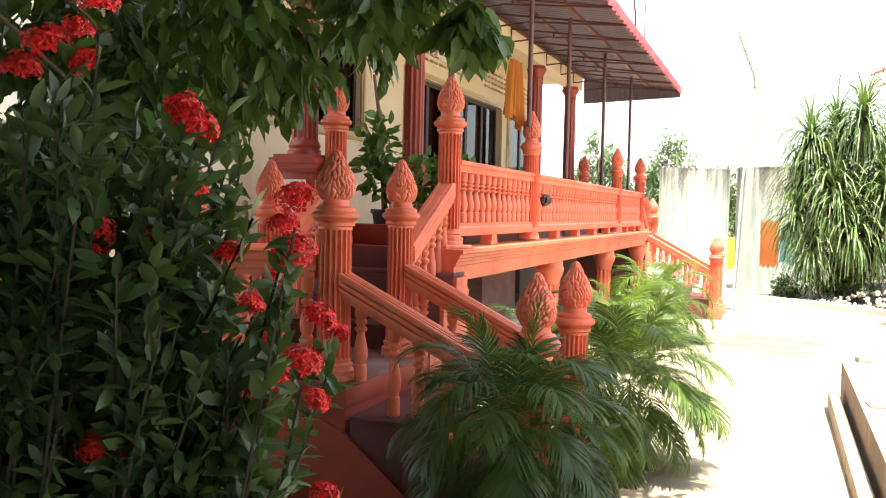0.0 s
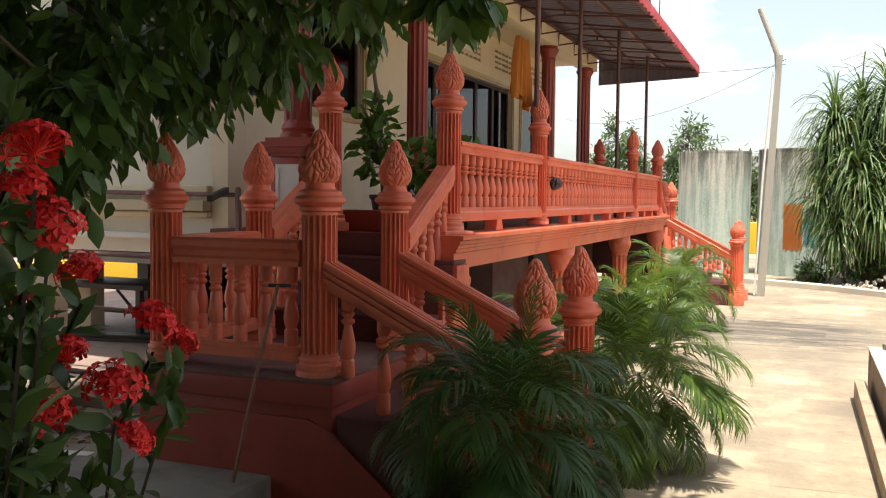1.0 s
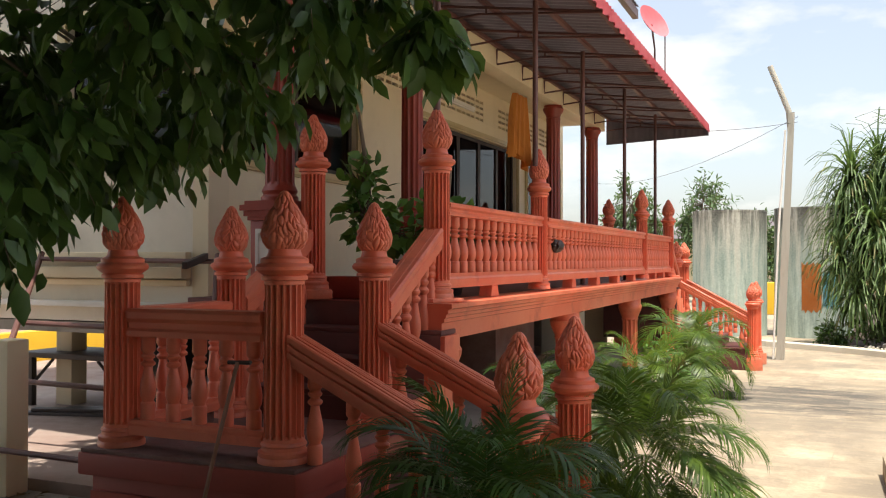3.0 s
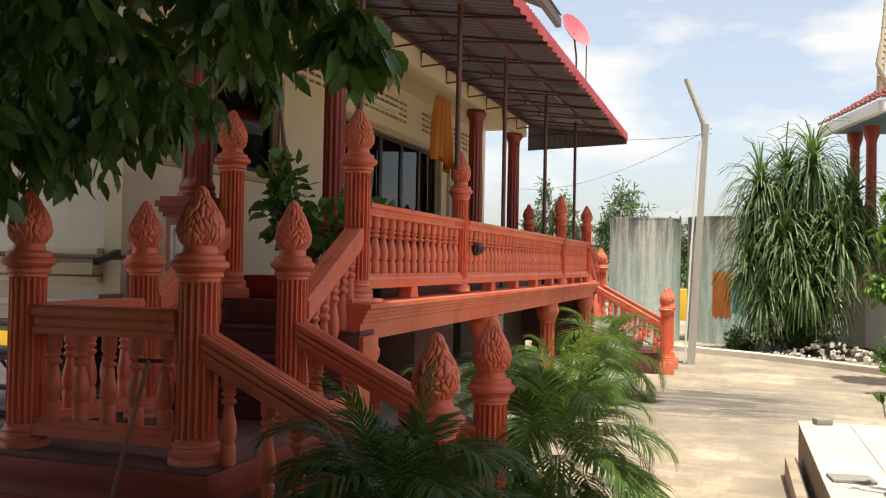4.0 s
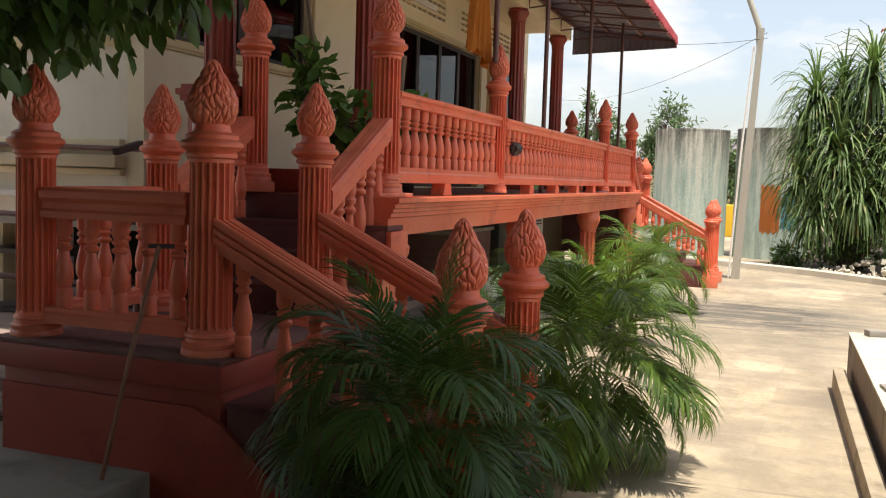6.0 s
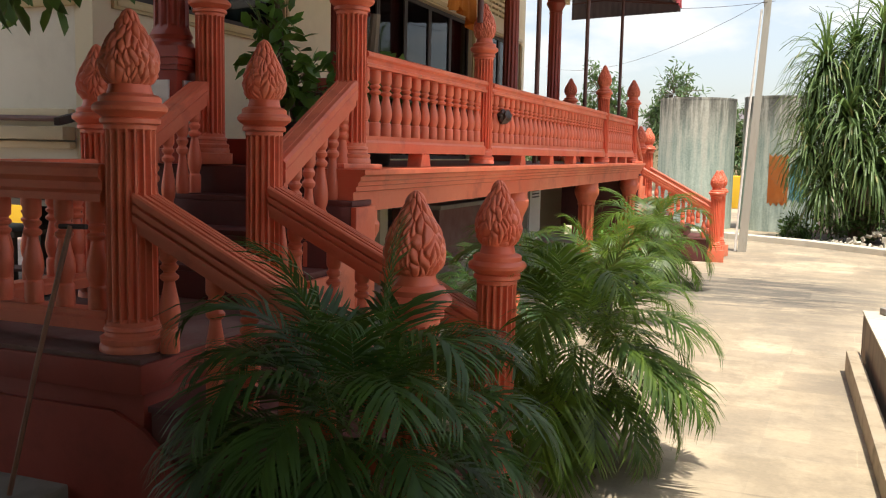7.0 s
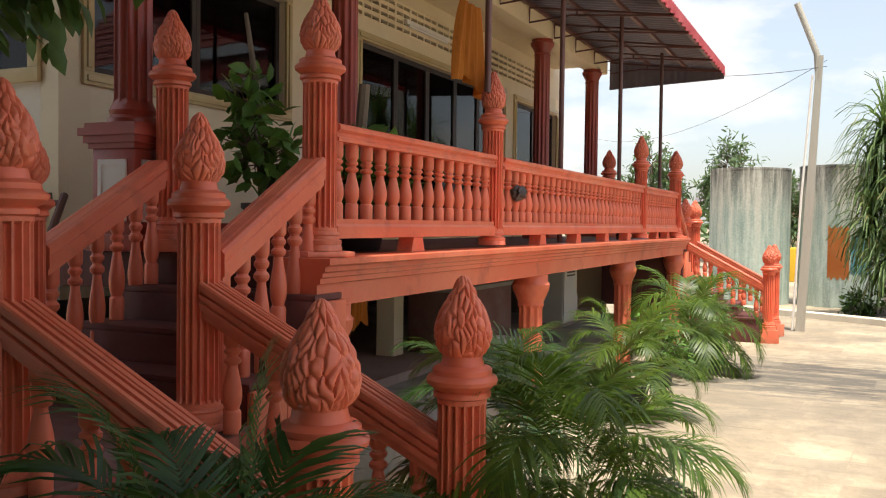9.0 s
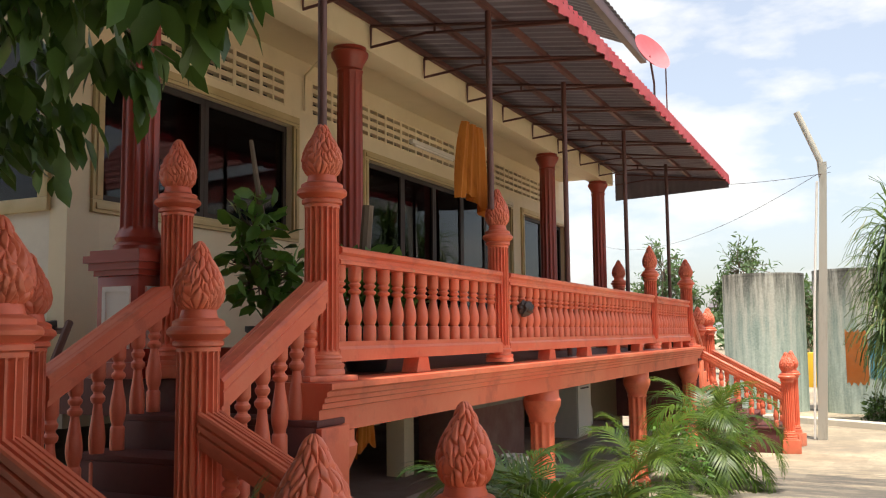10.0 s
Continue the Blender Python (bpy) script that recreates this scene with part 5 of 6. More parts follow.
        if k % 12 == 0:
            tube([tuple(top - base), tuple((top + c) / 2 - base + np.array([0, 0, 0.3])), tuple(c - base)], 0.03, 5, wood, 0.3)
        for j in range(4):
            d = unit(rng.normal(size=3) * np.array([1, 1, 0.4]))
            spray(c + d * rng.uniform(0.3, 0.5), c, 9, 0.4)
    # unseen foliage added over and behind the camera to block sky light
    for k in range(1250):
        x, y = rng.uniform(-6.5, 3.6), rng.uniform(-3.6, 1.2)
        c = np.array([x, y, max(2.3, 3.3 - 0.5 * max(0.0, -0.6 - y)) + rng.uniform(0, 2.2)])
        if k % 12 == 0:
            tube([tuple(top - base), tuple((top + c) / 2 - base + np.array([0, 0, 0.3])), tuple(c - base)], 0.03, 5, wood, 0.3)
        for j in range(4):
            d = unit(rng.normal(size=3) * np.array([1, 1, 0.4]))
            spray(c + d * rng.uniform(0.3, 0.5), c, 9, 0.4)
    # extra unseen leaf mass added over the stair to deepen its shade
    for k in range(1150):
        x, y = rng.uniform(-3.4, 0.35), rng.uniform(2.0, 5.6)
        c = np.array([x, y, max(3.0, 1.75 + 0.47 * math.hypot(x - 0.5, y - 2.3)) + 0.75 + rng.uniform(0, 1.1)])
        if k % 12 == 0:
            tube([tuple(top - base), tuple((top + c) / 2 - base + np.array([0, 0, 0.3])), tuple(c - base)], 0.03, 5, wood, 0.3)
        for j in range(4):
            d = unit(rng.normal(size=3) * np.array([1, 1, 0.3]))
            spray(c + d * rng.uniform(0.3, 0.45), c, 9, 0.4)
    part("trunk", wood, M_BARK, p)
    org, way = np.array(org) - base, np.array(way)
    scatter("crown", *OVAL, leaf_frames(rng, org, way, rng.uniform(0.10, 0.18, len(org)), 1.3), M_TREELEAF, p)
    return p


overhanging_tree()

# ---- yard edge: slab, kerb, bricks ----
slab = thing("tiled_slab", "raised pale tiled slab with a dark stained side", "slab", kind="structure")
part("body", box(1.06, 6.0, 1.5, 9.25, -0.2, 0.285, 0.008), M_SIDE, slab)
for i in range(12):
    for j in range(19):
        x0, y0 = 1.05 + 0.41 * i, 1.5 + 0.41 * j
        part("tile", box(x0 + 0.003, x0 + 0.407, y0 + 0.003, min(y0 + 0.407, 9.26), 0.286, 0.30, 0), M_SLAB, slab, smooth=False)
tagged(part("kerb", box(0.93, 1.02, 0.5, 8.85, -0.2, 0.06, 0.012), M_KERB), "low worn cement kerb beside the slab", "kerb", kind="structure")
tagged(part("broken_brick", box(-0.07, 0.07, -0.05, 0.05, 0, 0.05, 0.01), M_PAVE, m=pose(1.24, 9.12, 0.301, 0, 0, 20)), "grey broken brick on the slab corner", "brick")
tagged(part("paver", box(-0.13, 0.13, -0.09, 0.09, 0, 0.02, 0.006), M_PAVE, m=pose(1.22, 7.0, 0.301, 0, 0, 8)), "flat grey paver lying on the tiled slab", "paver")


def adenium(x, y, s, seed, pot_mat, flower):
    rng = np.random.default_rng(seed)
    p = thing("desert_rose", "bonsai-like desert rose with bare knobbly stems in a clay bowl", "potted plant", (x, y, 0.30), group="desert roses")
    pot_ob = part("pot", lathe([(0.12 * s, 0), (0.13 * s, 0.02), (0.19 * s, 0.2 * s), (0.215 * s, 0.225 * s), (0.215 * s, 0.25 * s), (0.185 * s, 0.25 * s), (0.18 * s, 0.22 * s)], 28), pot_mat, p)
    part("soil", lathe([(0.18 * s, 0.2 * s), (0.18 * s, 0.215 * s), (0.04, 0.23 * s)], 20), M_SOIL, pot_ob)
    wood, org, way = bmesh.new(), [], []
    tube([(0, 0, 0.2 * s), (0.01, 0, 0.3 * s), (0.03, 0.01, 0.42 * s)], 0.055 * s, 10, wood, 0.6)
    part("trunk", wood, M_POST, p)
    for i in range(11):
        a = i * 2.4 + rng.uniform(-0.4, 0.4)
        r, h = s * rng.uniform(0.16, 0.34), s * rng.uniform(0.40, 0.72)
        limb = bmesh.new()
        st, en = (0.02, 0, s * rng.uniform(0.3, 0.42)), (r * math.cos(a), r * math.sin(a), h)
        tube([st, (0.6 * en[0], 0.6 * en[1], st[2] + (h - st[2]) * 0.3), (0.95 * en[0], 0.95 * en[1], st[2] + (h - st[2]) * 0.65), en], 0.02 * s, 6, limb, 0.45)
        part("branch", limb, M_POST, p)
        n = 9
        org.append(np.array(en)[None] + rng.normal(size=(n, 3)) * 0.012)
        w = rng.normal(size=(n, 3))
        w[:, 2] = abs(w[:, 2]) * 0.7 + 0.3
        way.append(w)
    org, way = np.concatenate(org), np.concatenate(way)
    scatter("foliage", *OVAL, leaf_frames(rng, org, way, 0.07 * s * rng.uniform(0.6, 1.2, len(org)), 1.2), M_PLANTLEAF, p)
    if flower:
        put("flower", flower_head_mesh(9), p, pose(-0.1, 0.08, 0.66 * s) @ Matrix.Scale(0.6, 4), "small red flower")


adenium(1.62, 6.62, 1.0, 51, M_BOWL, True)
adenium(1.70, 6.18, 1.05, 52, M_BOWL, False)
adenium(2.25, 5.75, 0.9, 53, M_TERRA, False)
for x, y, s, sd in ((3.15, 13.1, 1.0, 54), (3.5, 14.3, 1.1, 55), (3.0, 15.4, 0.9, 56)):
    shrub("potted_shrub", x, y, gz(y), [(0, 0, 0.85 * s, 0.45 * s, 0.45 * s, 0.32 * s), (-0.2, 0.2, 0.62 * s, 0.35, 0.35, 0.25)], 2800, 0.065, M_YOUNG if sd == 54 else M_PLANTLEAF, sd, "twiggy flowering shrub in a black pot on the yard", "potted plant", (0.24, 0.34, M_BLACKPOT), 0.02, 40, 0.9)
MANGO = [(-0.7, 0, 3.0, 0.42, 0.42, 0.26), (0.1, 0, 3.12, 0.5, 0.5, 0.28), (0.45, -0.2, 2.6, 0.6, 0.5, 0.34), (-0.8, 0, 2.45, 0.45, 0.42, 0.3), (-0.3, -0.2, 2.15, 0.6, 0.5, 0.34), (0.25, 0, 1.75, 0.6, 0.5, 0.3), (-0.95, -0.1, 1.6, 0.36, 0.36, 0.2), (0.95, 0, 2.35, 0.6, 0.6, 0.75)]
mango = shrub("small_tree", 3.95, 17.2, -0.25, MANGO, 7200, 0.17, M_PLANTLEAF, 57, "small mango-like tree with bright new leaves on its outer twigs", "tree", None, 0.07, 40, 1.0, droop=0.7)
rng = np.random.default_rng(58)
org = []
for x, y, z, rx, ry, rz in MANGO:
    d = unit(rng.normal(size=(95, 3)) + np.array([0, -0.5, 0.7]))
    org.append(np.array([x, y, z]) + d * np.array([rx, ry, rz]) * rng.uniform(0.9, 1.12, (95, 1)))
org = np.concatenate(org)
scatter("new_foliage", *OVAL, leaf_frames(rng, org, rng.normal(size=org.shape) * 0.45 + np.array([0, -0.15, -0.75]), 0.19 * rng.uniform(0.7, 1.1, len(org)), 1.0), M_YOUNG, mango, "bright yellow-green new leaves")


# ---- strap-leaved clump ----
def strap_clump(x, y):
    rng = np.random.default_rng(61)
    p = thing("strap_leaf_tree", "tall many-headed clump with drooping strap leaves", "tree", (x, y, -0.25))
    wood, frames = bmesh.new(), []
    heads = [(0.16, -0.2, 4.25, 1.15), (-0.9, -0.1, 3.75, 1.0), (0.95, 0.1, 3.45, 1.0), (-0.45, -0.4, 2.75, 1.05), (0.7, -0.5, 2.45, 1.1), (-1.05, 0.1, 2.95, 0.95), (0.0, -0.6, 1.75, 1.0), (-0.8, -0.4, 1.35, 0.9), (1.15, -0.1, 2.75, 0.95), (0.15, 0.2, 3.3, 1.0), (-0.35, 0.3, 4.0, 0.95), (-1.1, -0.2, 2.0, 0.85), (0.5, -0.3, 1.5, 0.9), (-0.3, -0.5, 2.2, 0.95), (0.6, -0.3, 3.0, 0.95)]
    for hx, hy, hz, L in heads:
        tube([(hx * 0.15, hy * 0.2, 0), (hx * 0.35, hy * 0.5, hz * 0.45), (hx * 0.85, hy, hz - 0.25), (hx, hy, hz)], 0.075, 8, wood, 0.6)
        for i in range(165):
            f = i / 165
            el = radians(84 - 125 * (1 - f) ** 0.85 + rng.uniform(-12, 12))
            az = 2.39996 * i + rng.uniform(-0.2, 0.2)
            d = np.array([math.cos(az) * math.cos(el), math.sin(az) * math.cos(el), math.sin(el)])
            ln = L * rng.uniform(0.85, 1.25)
            pos = np.array([hx, hy, hz - 0.3 * (1 - f)])
            w = 0.034
            # each leaf is drawn in four lengths that bend down
            for s in range(4):
                nd = unit(d + np.array([0, 0, -1.0]) * (0.14 + 0.30 * s) * (1.35 - 0.65 * f))
                side = unit(np.cross(nd, np.array([0, 0, 1.0])) + 1e-6)
                frames.append([pos, side * w * (1 - 0.22 * s), nd * ln / 4 * 1.04, np.cross(side, nd) * w])
                pos = pos + nd * ln / 4
                d = nd
    part("trunk", wood, M_BARK, p)
    scatter("foliage", [(-1, 0, 0.2), (0, 0, 0), (1, 0, 0.2), (-0.8, 1, 0.2), (0, 1, 0), (0.8, 1, 0.2)], [(0, 1, 4, 3), (1, 2, 5, 4)], frames, M_PANDAN, p)
    return p


strap_clump(1.95, 22.0)
shrub("undergrowth", 1.3, 21.6, -0.25, [(0, 0, 0.4, 0.6, 0.4, 0.4), (0.9, 0, 0.5, 0.7, 0.4, 0.5), (-0.6, 0.2, 0.3, 0.4, 0.3, 0.35)], 1500, 0.12, M_TREELEAF, 62, "dark low undergrowth at the foot of the clump", "bush", None, 0.02, 40)

# ---- water tanks ----
for x, y, h in ((-1.68, 24.7, 3.05), (0.28, 24.9, 3.1)):
    tk = thing("water_tank", "tall round concrete water tank with dark streaks and faded paint", "tank", (x, y, -0.25), group="water tanks")
    for k in range(3):
        z0, z1 = k * h / 3, (k + 1) * h / 3
        part("ring", lathe([(0.80, z0 + 0.001), (0.9, z0 + 0.001), (0.9, z1), (0.80, z1)], 56), M_TANK, tk)
    part("rim", lathe([(0.84, h + 0.001), (0.905, h + 0.001), (0.905, h + 0.05), (0.84, h + 0.05)], 56), M_TANK, tk)
m_patch = worn("orange_faded_paint", (0.66, 0.21, 0.045), (0.45, 0.24, 0.12), (0.70, 0.27, 0.08), 0.8, 2.5, 25, 0.3, dirt=0.6)
m_patch2 = worn("blue_faded_paint", (0.17, 0.48, 0.60), (0.35, 0.46, 0.42), (0.26, 0.56, 0.62), 0.8, 2.5, 25, 0.3, dirt=0.7)
for a0, a1, z0, z1, mm, lb in ((-1.85, -1.36, 0.65, 1.78, m_patch, "faded orange painted patch"), (-1.32, -0.8, 0.75, 1.55, m_patch2, "faded blue painted patch")):
    bm = bmesh.new()
    vs = [[bm.verts.new((0.905 * math.cos(a0 + (a1 - a0) * i / 10), 0.905 * math.sin(a0 + (a1 - a0) * i / 10), z0 + (z1 - z0) * k + 0.05 * math.sin(i * 2.3 + k))) for i in range(11)] for k in (0, 1)]
    for i in range(10):
        bm.faces.new((vs[0][i], vs[0][i + 1], vs[1][i + 1], vs[1][i]))
    bmesh.ops.solidify(bm, geom=bm.faces[:], thickness=0.003)
    part("painted_patch", bm, mm, tk, lb)

# ---- lamp pole ----
lp = thing("lamp_pole", "weathered concrete lamp pole with a bent steel arm", "lamp pole", (-0.25, 18.9, -0.34))
bm = bmesh.new()
box(-0.075, 0.075, -0.075, 0.075, 0, 4.72, 0, bm)
for v in bm.verts:
    if v.co.z > 2:
        v.co.x = v.co.x * 0.72 + 0.22
        v.co.y *= 0.72
part("shaft", bm, M_POST, lp, smooth=False)
part("arm", tube([(0.2, 0, 4.35), (0.17, 0, 4.75), (0.02, 0, 5.15), (-0.16, 0, 5.62)], 0.055, 10), M_POST, lp)
part("conduit", tube([(-0.115, -0.02, 0.1), (-0.02, -0.02, 2.4), (0.11, -0.02, 4.4)], 0.02, 8), M_WHITE, lp, "pale pipe strapped to the shaft")
for k, (a, b, sag) in enumerate((((0.08, 18.9, 4.2), (-3.5, 17.5, 4.15), 0.15), ((0.08, 18.9, 4.3), (-9, 38, 5.0), 0.6))):
    pts = [tuple(np.array(a) + (np.array(b) - np.array(a)) * s / 12 + np.array([0, 0, -sag * 4 * (s / 12) * (1 - s / 12)])) for s in range(13)]
    tagged(part("overhead_wire", tube(pts, 0.0045, 5), M_DARK), "thin dark overhead wire from the pole", "wire")

# ---- far bed with rubble and kerb ----
tagged(part("soil_bed", box(0.4, 14.0, 21.0, 40.0, -0.4, -0.19, 0.02), M_SOIL), "bare soil bed behind the yard kerb", "bed", kind="structure")
pts = [(-3.0, 22.6), (-0.6, 21.6), (0.9, 20.7), (2.2, 19.6), (3.4, 18.4), (6.0, 17.6)]
for a, b in zip(pts, pts[1:]):
    tagged(part("kerb_far", sweep([(-0.09, -0.1), (-0.09, 0.11), (-0.07, 0.13), (0.07, 0.13), (0.09, 0.11), (0.09, -0.1)], (*a, -0.25), (*b, -0.25)), M_SLAB), "pale cement kerb at the yard's far edge", "kerb", kind="structure")
rng = np.random.default_rng(71)
rub = bmesh.new()
for i in range(150):
    x, y = rng.uniform(1.0, 3.9), rng.uniform(20.3, 21.6)
    s = rng.uniform(0.03, 0.12)
    h = 0.28 * math.exp(-((x - 2.5) / 0.7) ** 2 - ((y - 21.2) / 0.4) ** 2)
    m = pose(x, y, -0.19 + h, *rng.uniform(0, 360, 3)) @ Matrix.Diagonal((s, s * rng.uniform(0.5, 1), s * rng.uniform(0.3, 0.6), 1))
    r = bmesh.ops.create_cube(rub, size=1, matrix=m)
tagged(part("rubble", rub, M_SLAB, smooth=False), "heap of broken pale masonry and stones", "rubble", kind="stuff")

# ---- pavilion ----
pv = thing("pavilion", "raised temple hall with red tiled roofs, red columns and blue walls", "pavilion", (3.32, 20.5, 0), )
pv.matrix_basis = pose(3.32, 20.5, 0, 0, 0, 13)
D = 3.6
part("base_wall", box(1.0, 14, 1.4, D, -0.6, 1.45, 0), M_SLAB, pv, smooth=False)
part("parapet", box(0.75, 14, 0.95, 1.12, 1.45, 2.35, 0.02), M_COLUMN, pv)
part("parapet", box(0.55, 0.75, 0.95, D, 1.45, 2.35, 0.02), M_COLUMN, pv)
part("parapet_rail", box(0.5, 14, 0.88, 1.2, 2.351, 2.45, 0.02), M_COLUMN, pv)
part("floor_slab", box(0.56, 14, 0.96, D, 1.25, 1.449, 0), M_COLUMN, pv, smooth=False)
part("blue_wall", box(1.5, 14, 3.1, 3.3, 1.45, 4.85, 0), M_BLUE, pv, smooth=False)
part("ceiling_board", box(0.1, 14, 0.1, D, 4.86, 4.9, 0), M_BLUE, pv, smooth=False)
for b in ((-0.05, 14, -0.1, 0.05, 4.78, 5.02), (-0.1, 0.05, 0.051, D, 4.78, 5.02)):
    part("fascia", box(*b, 0.01), M_WHITE, pv)
for x, y in ((0.66, 1.05), (0.66, 2.4), (0.66, D - 0.2), (1.75, 1.05), (3.4, 1.05), (5.2, 1.05)):
    c = lathe([(0.14, 1.45), (0.12, 1.5), (0.11, 4.5), (0.15, 4.62), (0.18, 4.72), (0.18, 4.86)], 20)
    part("column", c, M_COLUMN, pv, m=Matrix.Translation((x, y, 0)))


def tiled_slope(a, b, c, d, rows, cols, name="roof_slope"):
    """A roof slope of overlapping curved tiles between the eave a-b and the ridge d-c."""
    a, b, c, d = (Vector(v) for v in (a, b, c, d))
    nrm = (b - a).cross(d - a).normalized()
    if nrm.z < 0:
        nrm = -nrm
    bm = bmesh.new()
    for r in range(rows):
        g = []
        for k, f in enumerate((r / rows, (r + 1.15) / rows)):
            f = min(f, 1.0)
            l, rr = a.lerp(d, f), b.lerp(c, f)
            off = 0.07 if k == 0 else 0.0
            g.append([bm.verts.new(l.lerp(rr, i / (cols * 2)) + nrm * (off + (0.035 if i % 2 else 0))) for i in range(cols * 2 + 1)])
        for i in range(cols * 2):
            bm.faces.new((g[0][i], g[0][i + 1], g[1][i + 1], g[1][i]))
        low = [bm.verts.new(v.co - nrm * 0.05) for v in g[0]]
        for i in range(cols * 2):
            bm.faces.new((low[i], low[i + 1], g[0][i + 1], g[0][i]))
    return tagged(part(name, bm, M_TILE, pv, smooth=False), kind="stuff")


tiled_slope((-0.1, -0.1, 5.02), (14, -0.1, 5.02), (14, 2.6, 6.4), (2.2, 2.6, 6.4), 9, 44)
tiled_slope((-0.1, D, 5.02), (-0.1, -0.1, 5.02), (2.2, 2.6, 6.4), (2.2, D, 6.4), 9, 14)
tiled_slope((2.0, 1.2, 6.3), (14, 1.2, 6.3), (14, 5.2, 10.5), (2.0, 5.2, 10.5), 14, 40)
part("gable_wall", box(0.55, 1.45, 1.0, 1.15, 5.3, 8.8, 0), M_COLUMN, pv, smooth=False)
m_orn = worn("gilt_ornament", (0.42, 0.33, 0.21), (0.2, 0.13, 0.07), (0.52, 0.44, 0.32), 0.6, 6, 40, 0.8)


def bargeboard(a, b, teeth, depth=0.12, width=0.26):
    """A carved ridge board with a row of upright flame teeth."""
    a, b = Vector(a), Vector(b)
    bm = sweep([(-depth / 2, -width), (-depth / 2, 0), (depth / 2, 0), (depth / 2, -width)], a, b)
    for i in range(teeth):
        q = a.lerp(b, (i + 0.5) / teeth)
        s = (b - a).length / teeth
        r = bmesh.ops.create_cone(bm, segments=6, radius1=s * 0.5, radius2=0.01, depth=s * 1.5, matrix=Matrix.Translation(q + Vector((0, 0, s * 0.6))))
    part("bargeboard", bm, m_orn, pv, "carved pale gilt bargeboard with flame teeth")


bargeboard((0.05, -0.05, 5.3), (2.6, 1.2, 6.45), 16)
bargeboard((0.02, 0.3, 5.5), (0.55, 1.0, 8.9), 26)
bargeboard((1.75, 0.9, 6.3), (1.45, 1.0, 9.2), 20, 0.35, 0.4)
part("gable_finial", tube([(0.25, 0.0, 5.2), (0.0, -0.1, 5.3), (-0.2, -0.15, 5.7), (-0.14, -0.15, 6.2)], 0.1, 8, None, 0.12), m_orn, pv, "curled pale gilt finial")
tagged(part("wall_yard", box(3.0, 16.0, 24.2, 24.4, -0.3, 1.3, 0), M_SLAB, smooth=False), "stained low yard wall below the hall", "wall", kind="structure")

# ---- distance ----
for x, y, s, sd in ((-7.5, 42, 1.0, 81), (-4.3, 42, 0.95, 82), (-2.2, 44, 0.7, 83)):
    shrub("distant_tree", x, y, -0.3, [(0, 0, 4.6 * s, 1.3, 1.2, 1.6 * s), (-0.7, 0, 3.4 * s, 0.9, 0.9, 1.0), (0.8, 0, 3.6 * s, 0.9, 0.9, 1.1), (0.2, 0, 2.2 * s, 1.2, 1.0, 0.9)], 2400, 0.30, M_FARLEAF, sd, "airy pale green tree beyond the water tanks", "tree", None, 0.12, 40, 0.8, droop=0.5)
fh = thing("far_house", "small far house with a grey roof and cream wall", "house", (-0.9, 48, -0.3))
part("wall", box(-5, 5, 0, 6, 0, 3.0, 0.02), M_CREAM, fh)
part("roof", sweep([(-4.0, 0), (0, 1.3), (4.0, 0), (3.8, -0.12), (0, 1.15), (-3.8, -0.12)], (-5.6, 3, 3.0), (5.6, 3, 3.0)), M_SHEET, fh, smooth=False)
for x in (-2.5, -0.3, 1.9):
    part("window", box(x - 0.5, x + 0.5, -0.03, 0.02, 1.0, 2.1, 0.01), M_DARK, fh)
tagged(part("yellow_bin", box(-0.6, 0.6, -0.4, 0.4, 0, 1.1, 0.05), M_YELLOW, m=pose(-0.75, 34, -0.25)), "yellow bin standing behind the tanks", "bin")
rng = np.random.default_rng(91)
far = []
for i in range(9000):
    x = rng.uniform(-90, 90)
    h = 3.0 + 1.6 * noise.noise(Vector((x * 0.13, 0, 0))) + 0.8 * noise.noise(Vector((x * 0.5, 3, 0)))
    far.append((x, 95 + rng.uniform(-4, 4), rng.uniform(0, 1) ** 0.7 * h))
far = np.array(far)
tagged(scatter("far_woods", *OVAL, leaf_frames(rng, far, rng.normal(size=far.shape), 1.1 * rng.uniform(0.6, 1.2, len(far)), 1.5), M_FARLEAF), "low pale belt of trees on the horizon", "trees", kind="stuff")

# ---- beside the landing ----
rack = thing("ladder", "wide dark steel ladder leaning on the house wall", "ladder")
L0, L1 = Vector((-4.13, 4.55, 0.13)), Vector((-5.50, 6.48, 1.66))
R1 = Vector((-3.72, 6.48, 1.64))
R0 = L0 + (R1 - L1)
for a, b in ((L0, L1), (R0, R1)):
    part("stile", tube([a, a.lerp(b, 0.5), b], 0.024, 8), M_STEEL, rack)
for f in (0.2, 0.43, 0.66, 0.97):
    part("rung", tube([L0.lerp(L1, f), R0.lerp(R1, f)], 0.019, 8), M_STEEL, rack)
part("top_bar", box(-0.02, 0.02, -0.24, 0.24, -0.025, 0.025, 0.004), M_DARK, rack, m=pose(-3.72, 6.22, 1.60, 8, 0, 20))
tagged(part("steel_bar", tube([(-5.1, 4.35, 0.15), (-2.99, 4.80, 0.15)], 0.022, 8), M_STEEL), "dark steel bar lying on the walkway", "bar")
tagged(part("short_post", box(-4.37, -4.20, 5.0, 5.17, 0.12, 1.10, 0.012), M_CREAM), "short cream cement post by the walkway", "post")
rake = thing("rake", "old wooden rake leaning on the landing rail", "rake")
part("handle", tube([(-2.19, 4.22, 0.125), (-2.11, 4.29, 0.62), (-2.03, 4.39, 1.13)], 0.010, 8), M_TERRA, rake)
part("head", tube([(-2.09, 4.40, 1.125), (-1.96, 4.395, 1.13)], 0.010, 8), M_DARK, rake)
tb = thing("bench_table", "low dark wooden table under the house", "table", (-6.0, 7.6, 0.2))
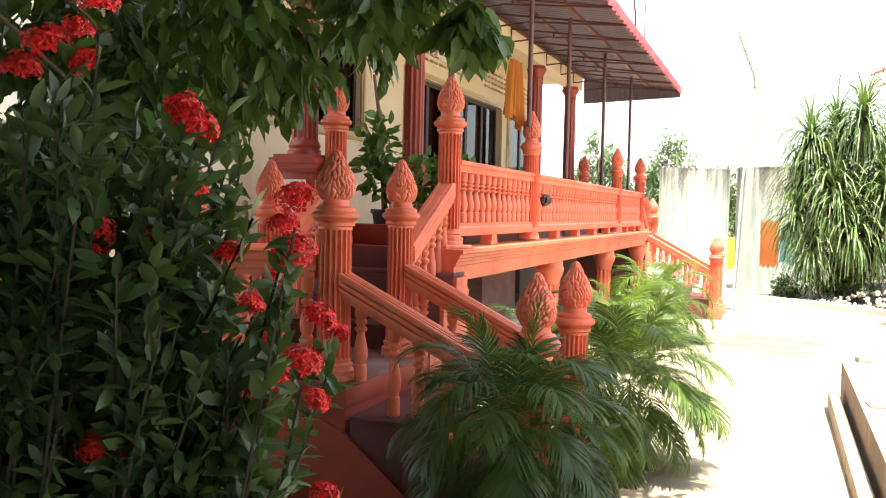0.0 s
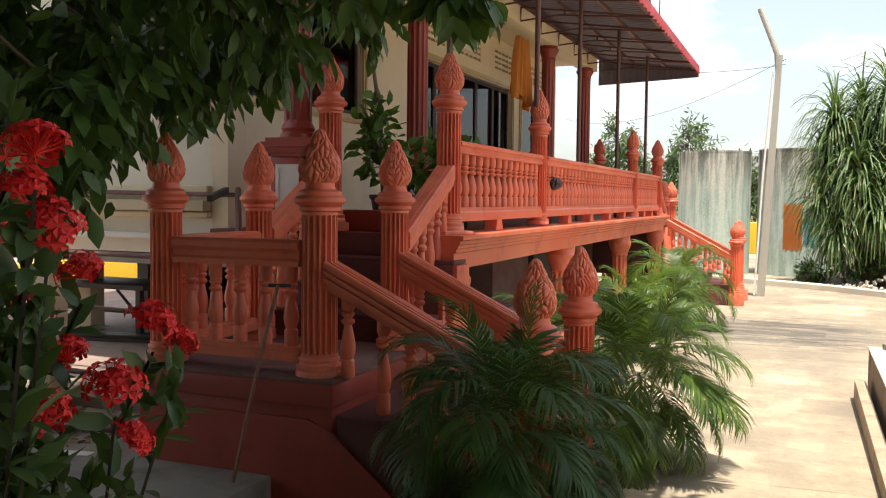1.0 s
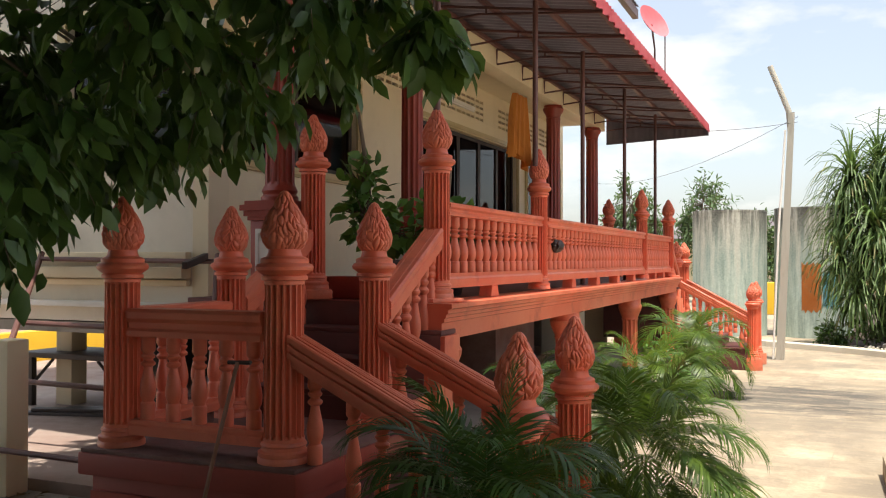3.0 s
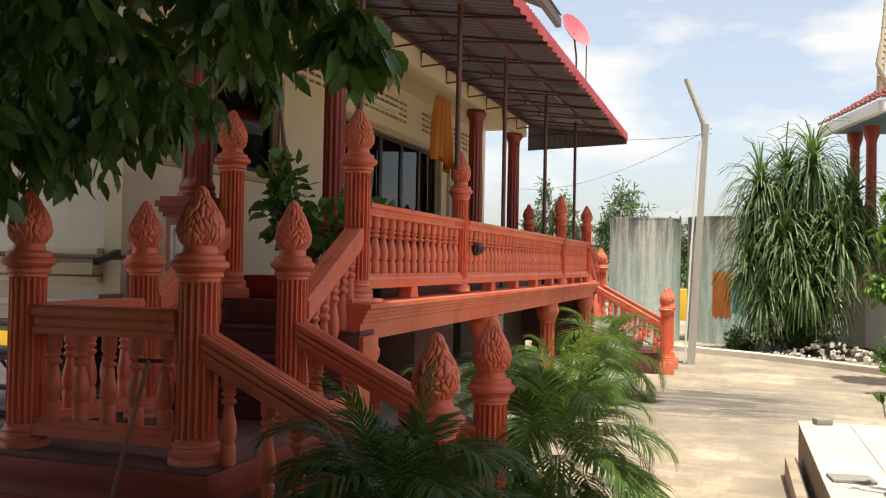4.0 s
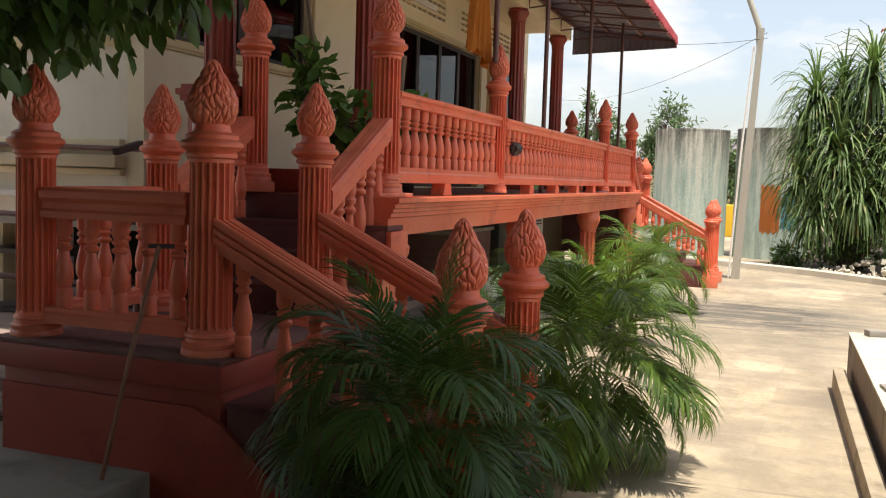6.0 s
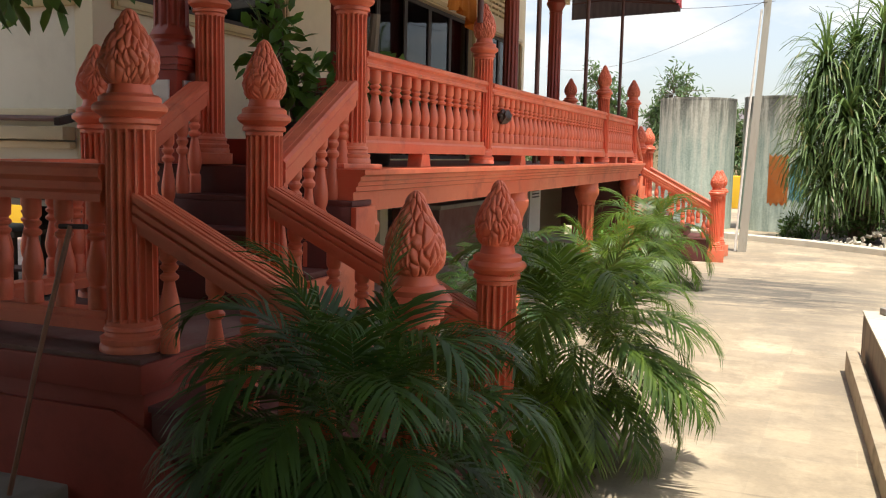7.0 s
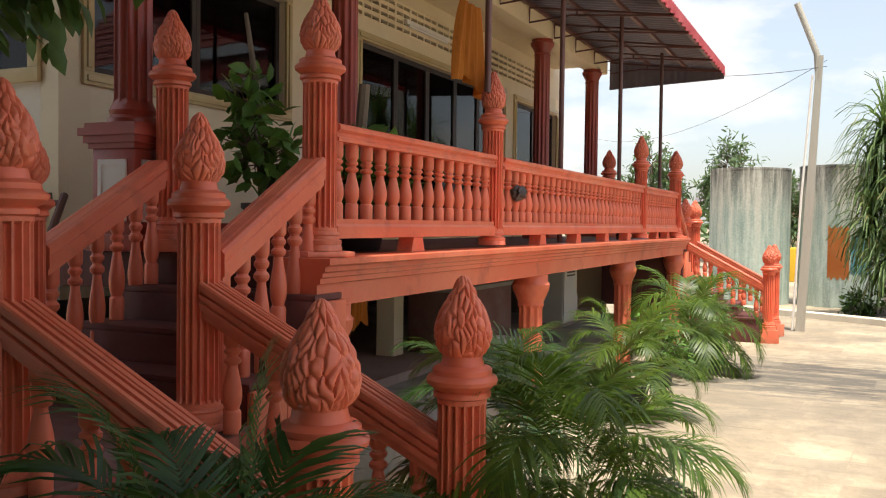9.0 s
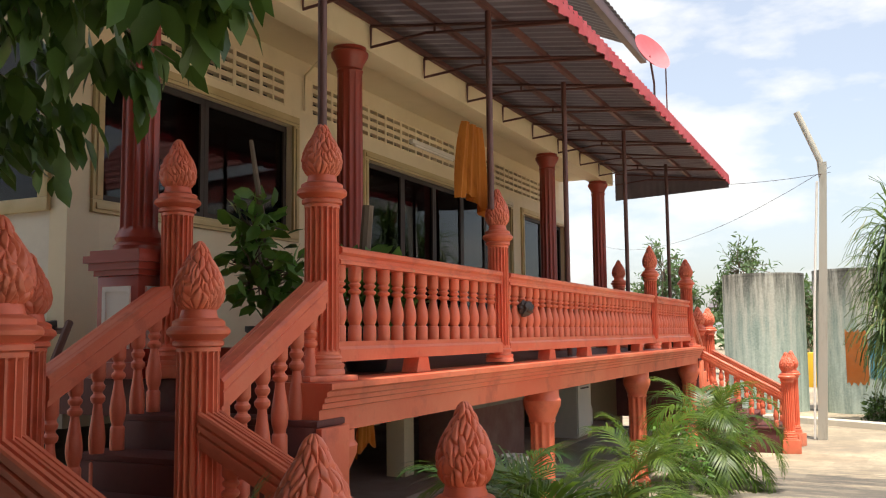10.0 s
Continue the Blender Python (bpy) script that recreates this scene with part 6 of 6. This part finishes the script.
part("tabletop", box(-0.65, 0.65, -0.32, 0.32, 0.47, 0.52, 0.006), M_DARK, tb)
for x in (-0.55, 0.55):
    for y in (-0.25, 0.25):
        part("leg", box(x - 0.03, x + 0.03, y - 0.03, y + 0.03, 0, 0.47, 0.004), M_DARK, tb)
    part("brace", tube([(x, -0.25, 0.2), (x * 0.5, -0.25, 0.46)], 0.015, 6), M_DARK, tb)
tagged(part("wall_yellow", box(-9.7, -9.5, 4.0, 12.4, 0.0, 0.62, 0.02), M_YELLOW), "low yellow painted wall beyond the undercroft", "wall", kind="structure")
pl = thing("planter_jar", "brown flared clay planter with pale round dots", "jar", (-5.55, 5.45, 0.2))
part("jar", lathe([(0.22, 0), (0.22, 0.03), (0.175, 0.10), (0.17, 0.2), (0.19, 0.30), (0.2, 0.31), (0.2, 0.335), (0.165, 0.335), (0.15, 0.31)], 12), M_TERRA, pl)
for i in range(7):
    a = i * 0.9
    bm = bmesh.new()
    bmesh.ops.create_uvsphere(bm, u_segments=10, v_segments=6, radius=0.028)
    part("dot", bm, M_WHITE, pl, m=pose(0.182 * math.cos(a), 0.182 * math.sin(a), 0.22))
part("block", box(-0.17, 0.17, -0.15, 0.15, 0.336, 0.52, 0.01), M_PAVE, pl, "grey cement block on top")
for i in range(5):
    tagged(part("plank", box(-1.1, 1.1, -0.05, 0.05, 0, 0.025, 0.003), M_DARK, m=pose(-5.2 + 0.1 * i, 7.2 + 0.13 * i, 0.202 + 0.026 * (i % 2), 0, 0, 14 + 3 * i)), "dark timber plank lying under the house", "plank", group="loose planks")
rng = np.random.default_rng(95)
org = np.column_stack([rng.uniform(-4.6, -3.2, 170), rng.uniform(4.4, 5.15, 170), np.full(170, 0.128)])
w = rng.normal(size=(170, 3))
w[:, 2] = 0.05
tagged(scatter("leaf_litter", *OVAL, leaf_frames(rng, org, w, 0.07 * rng.uniform(0.6, 1.2, 170)), M_LITTER), "dry fallen leaves on the walkway", "litter", kind="stuff")
tagged(part("paper_scrap", box(-0.09, 0.09, -0.04, 0.04, 0, 0.004, 0), M_WHITE, m=pose(-3.3, 4.3, 0.122, 0, 0, 12), smooth=False), "white paper scrap on the walkway", "paper")

# lamp tube and conduit on the veranda wall
lt = thing("tube_lamp", "slim cream wall lamp with a long unlit tube", "lamp", (XW + 0.03, 11.75, 3.64))
part("housing", box(-0.028, 0.02, -0.55, 0.55, 0.0, 0.05, 0.006), M_WHITE, lt)
part("tube", tube([(0.012, -0.5, -0.016), (0.012, 0.5, -0.016)], 0.014, 10), M_WHITE, lt)
tagged(part("conduit", tube([(XW + 0.02, 9.16, 3.55), (XW + 0.02, 9.16, 3.86), (XW + 0.3, 8.95, 3.90), (X_COL - 0.14, 8.7, 3.88)], 0.009, 6), M_CREAM), "thin cable run from the wall to a column", "cable")
# two unseen walls added to close the yard and hold back low sky light
tagged(part("wall_back", box(-14, 16.2, -4.2, -4.0, -0.3, 4.6, 0), M_PAVE, smooth=False), "plain unseen wall added behind the camera to block sky light", "wall", kind="structure")
tagged(part("wall_side", box(16.0, 16.2, -3.0, 19.0, -0.3, 2.6, 0), M_PAVE, smooth=False), "plain unseen wall added to close the yard's right side", "wall", kind="structure")
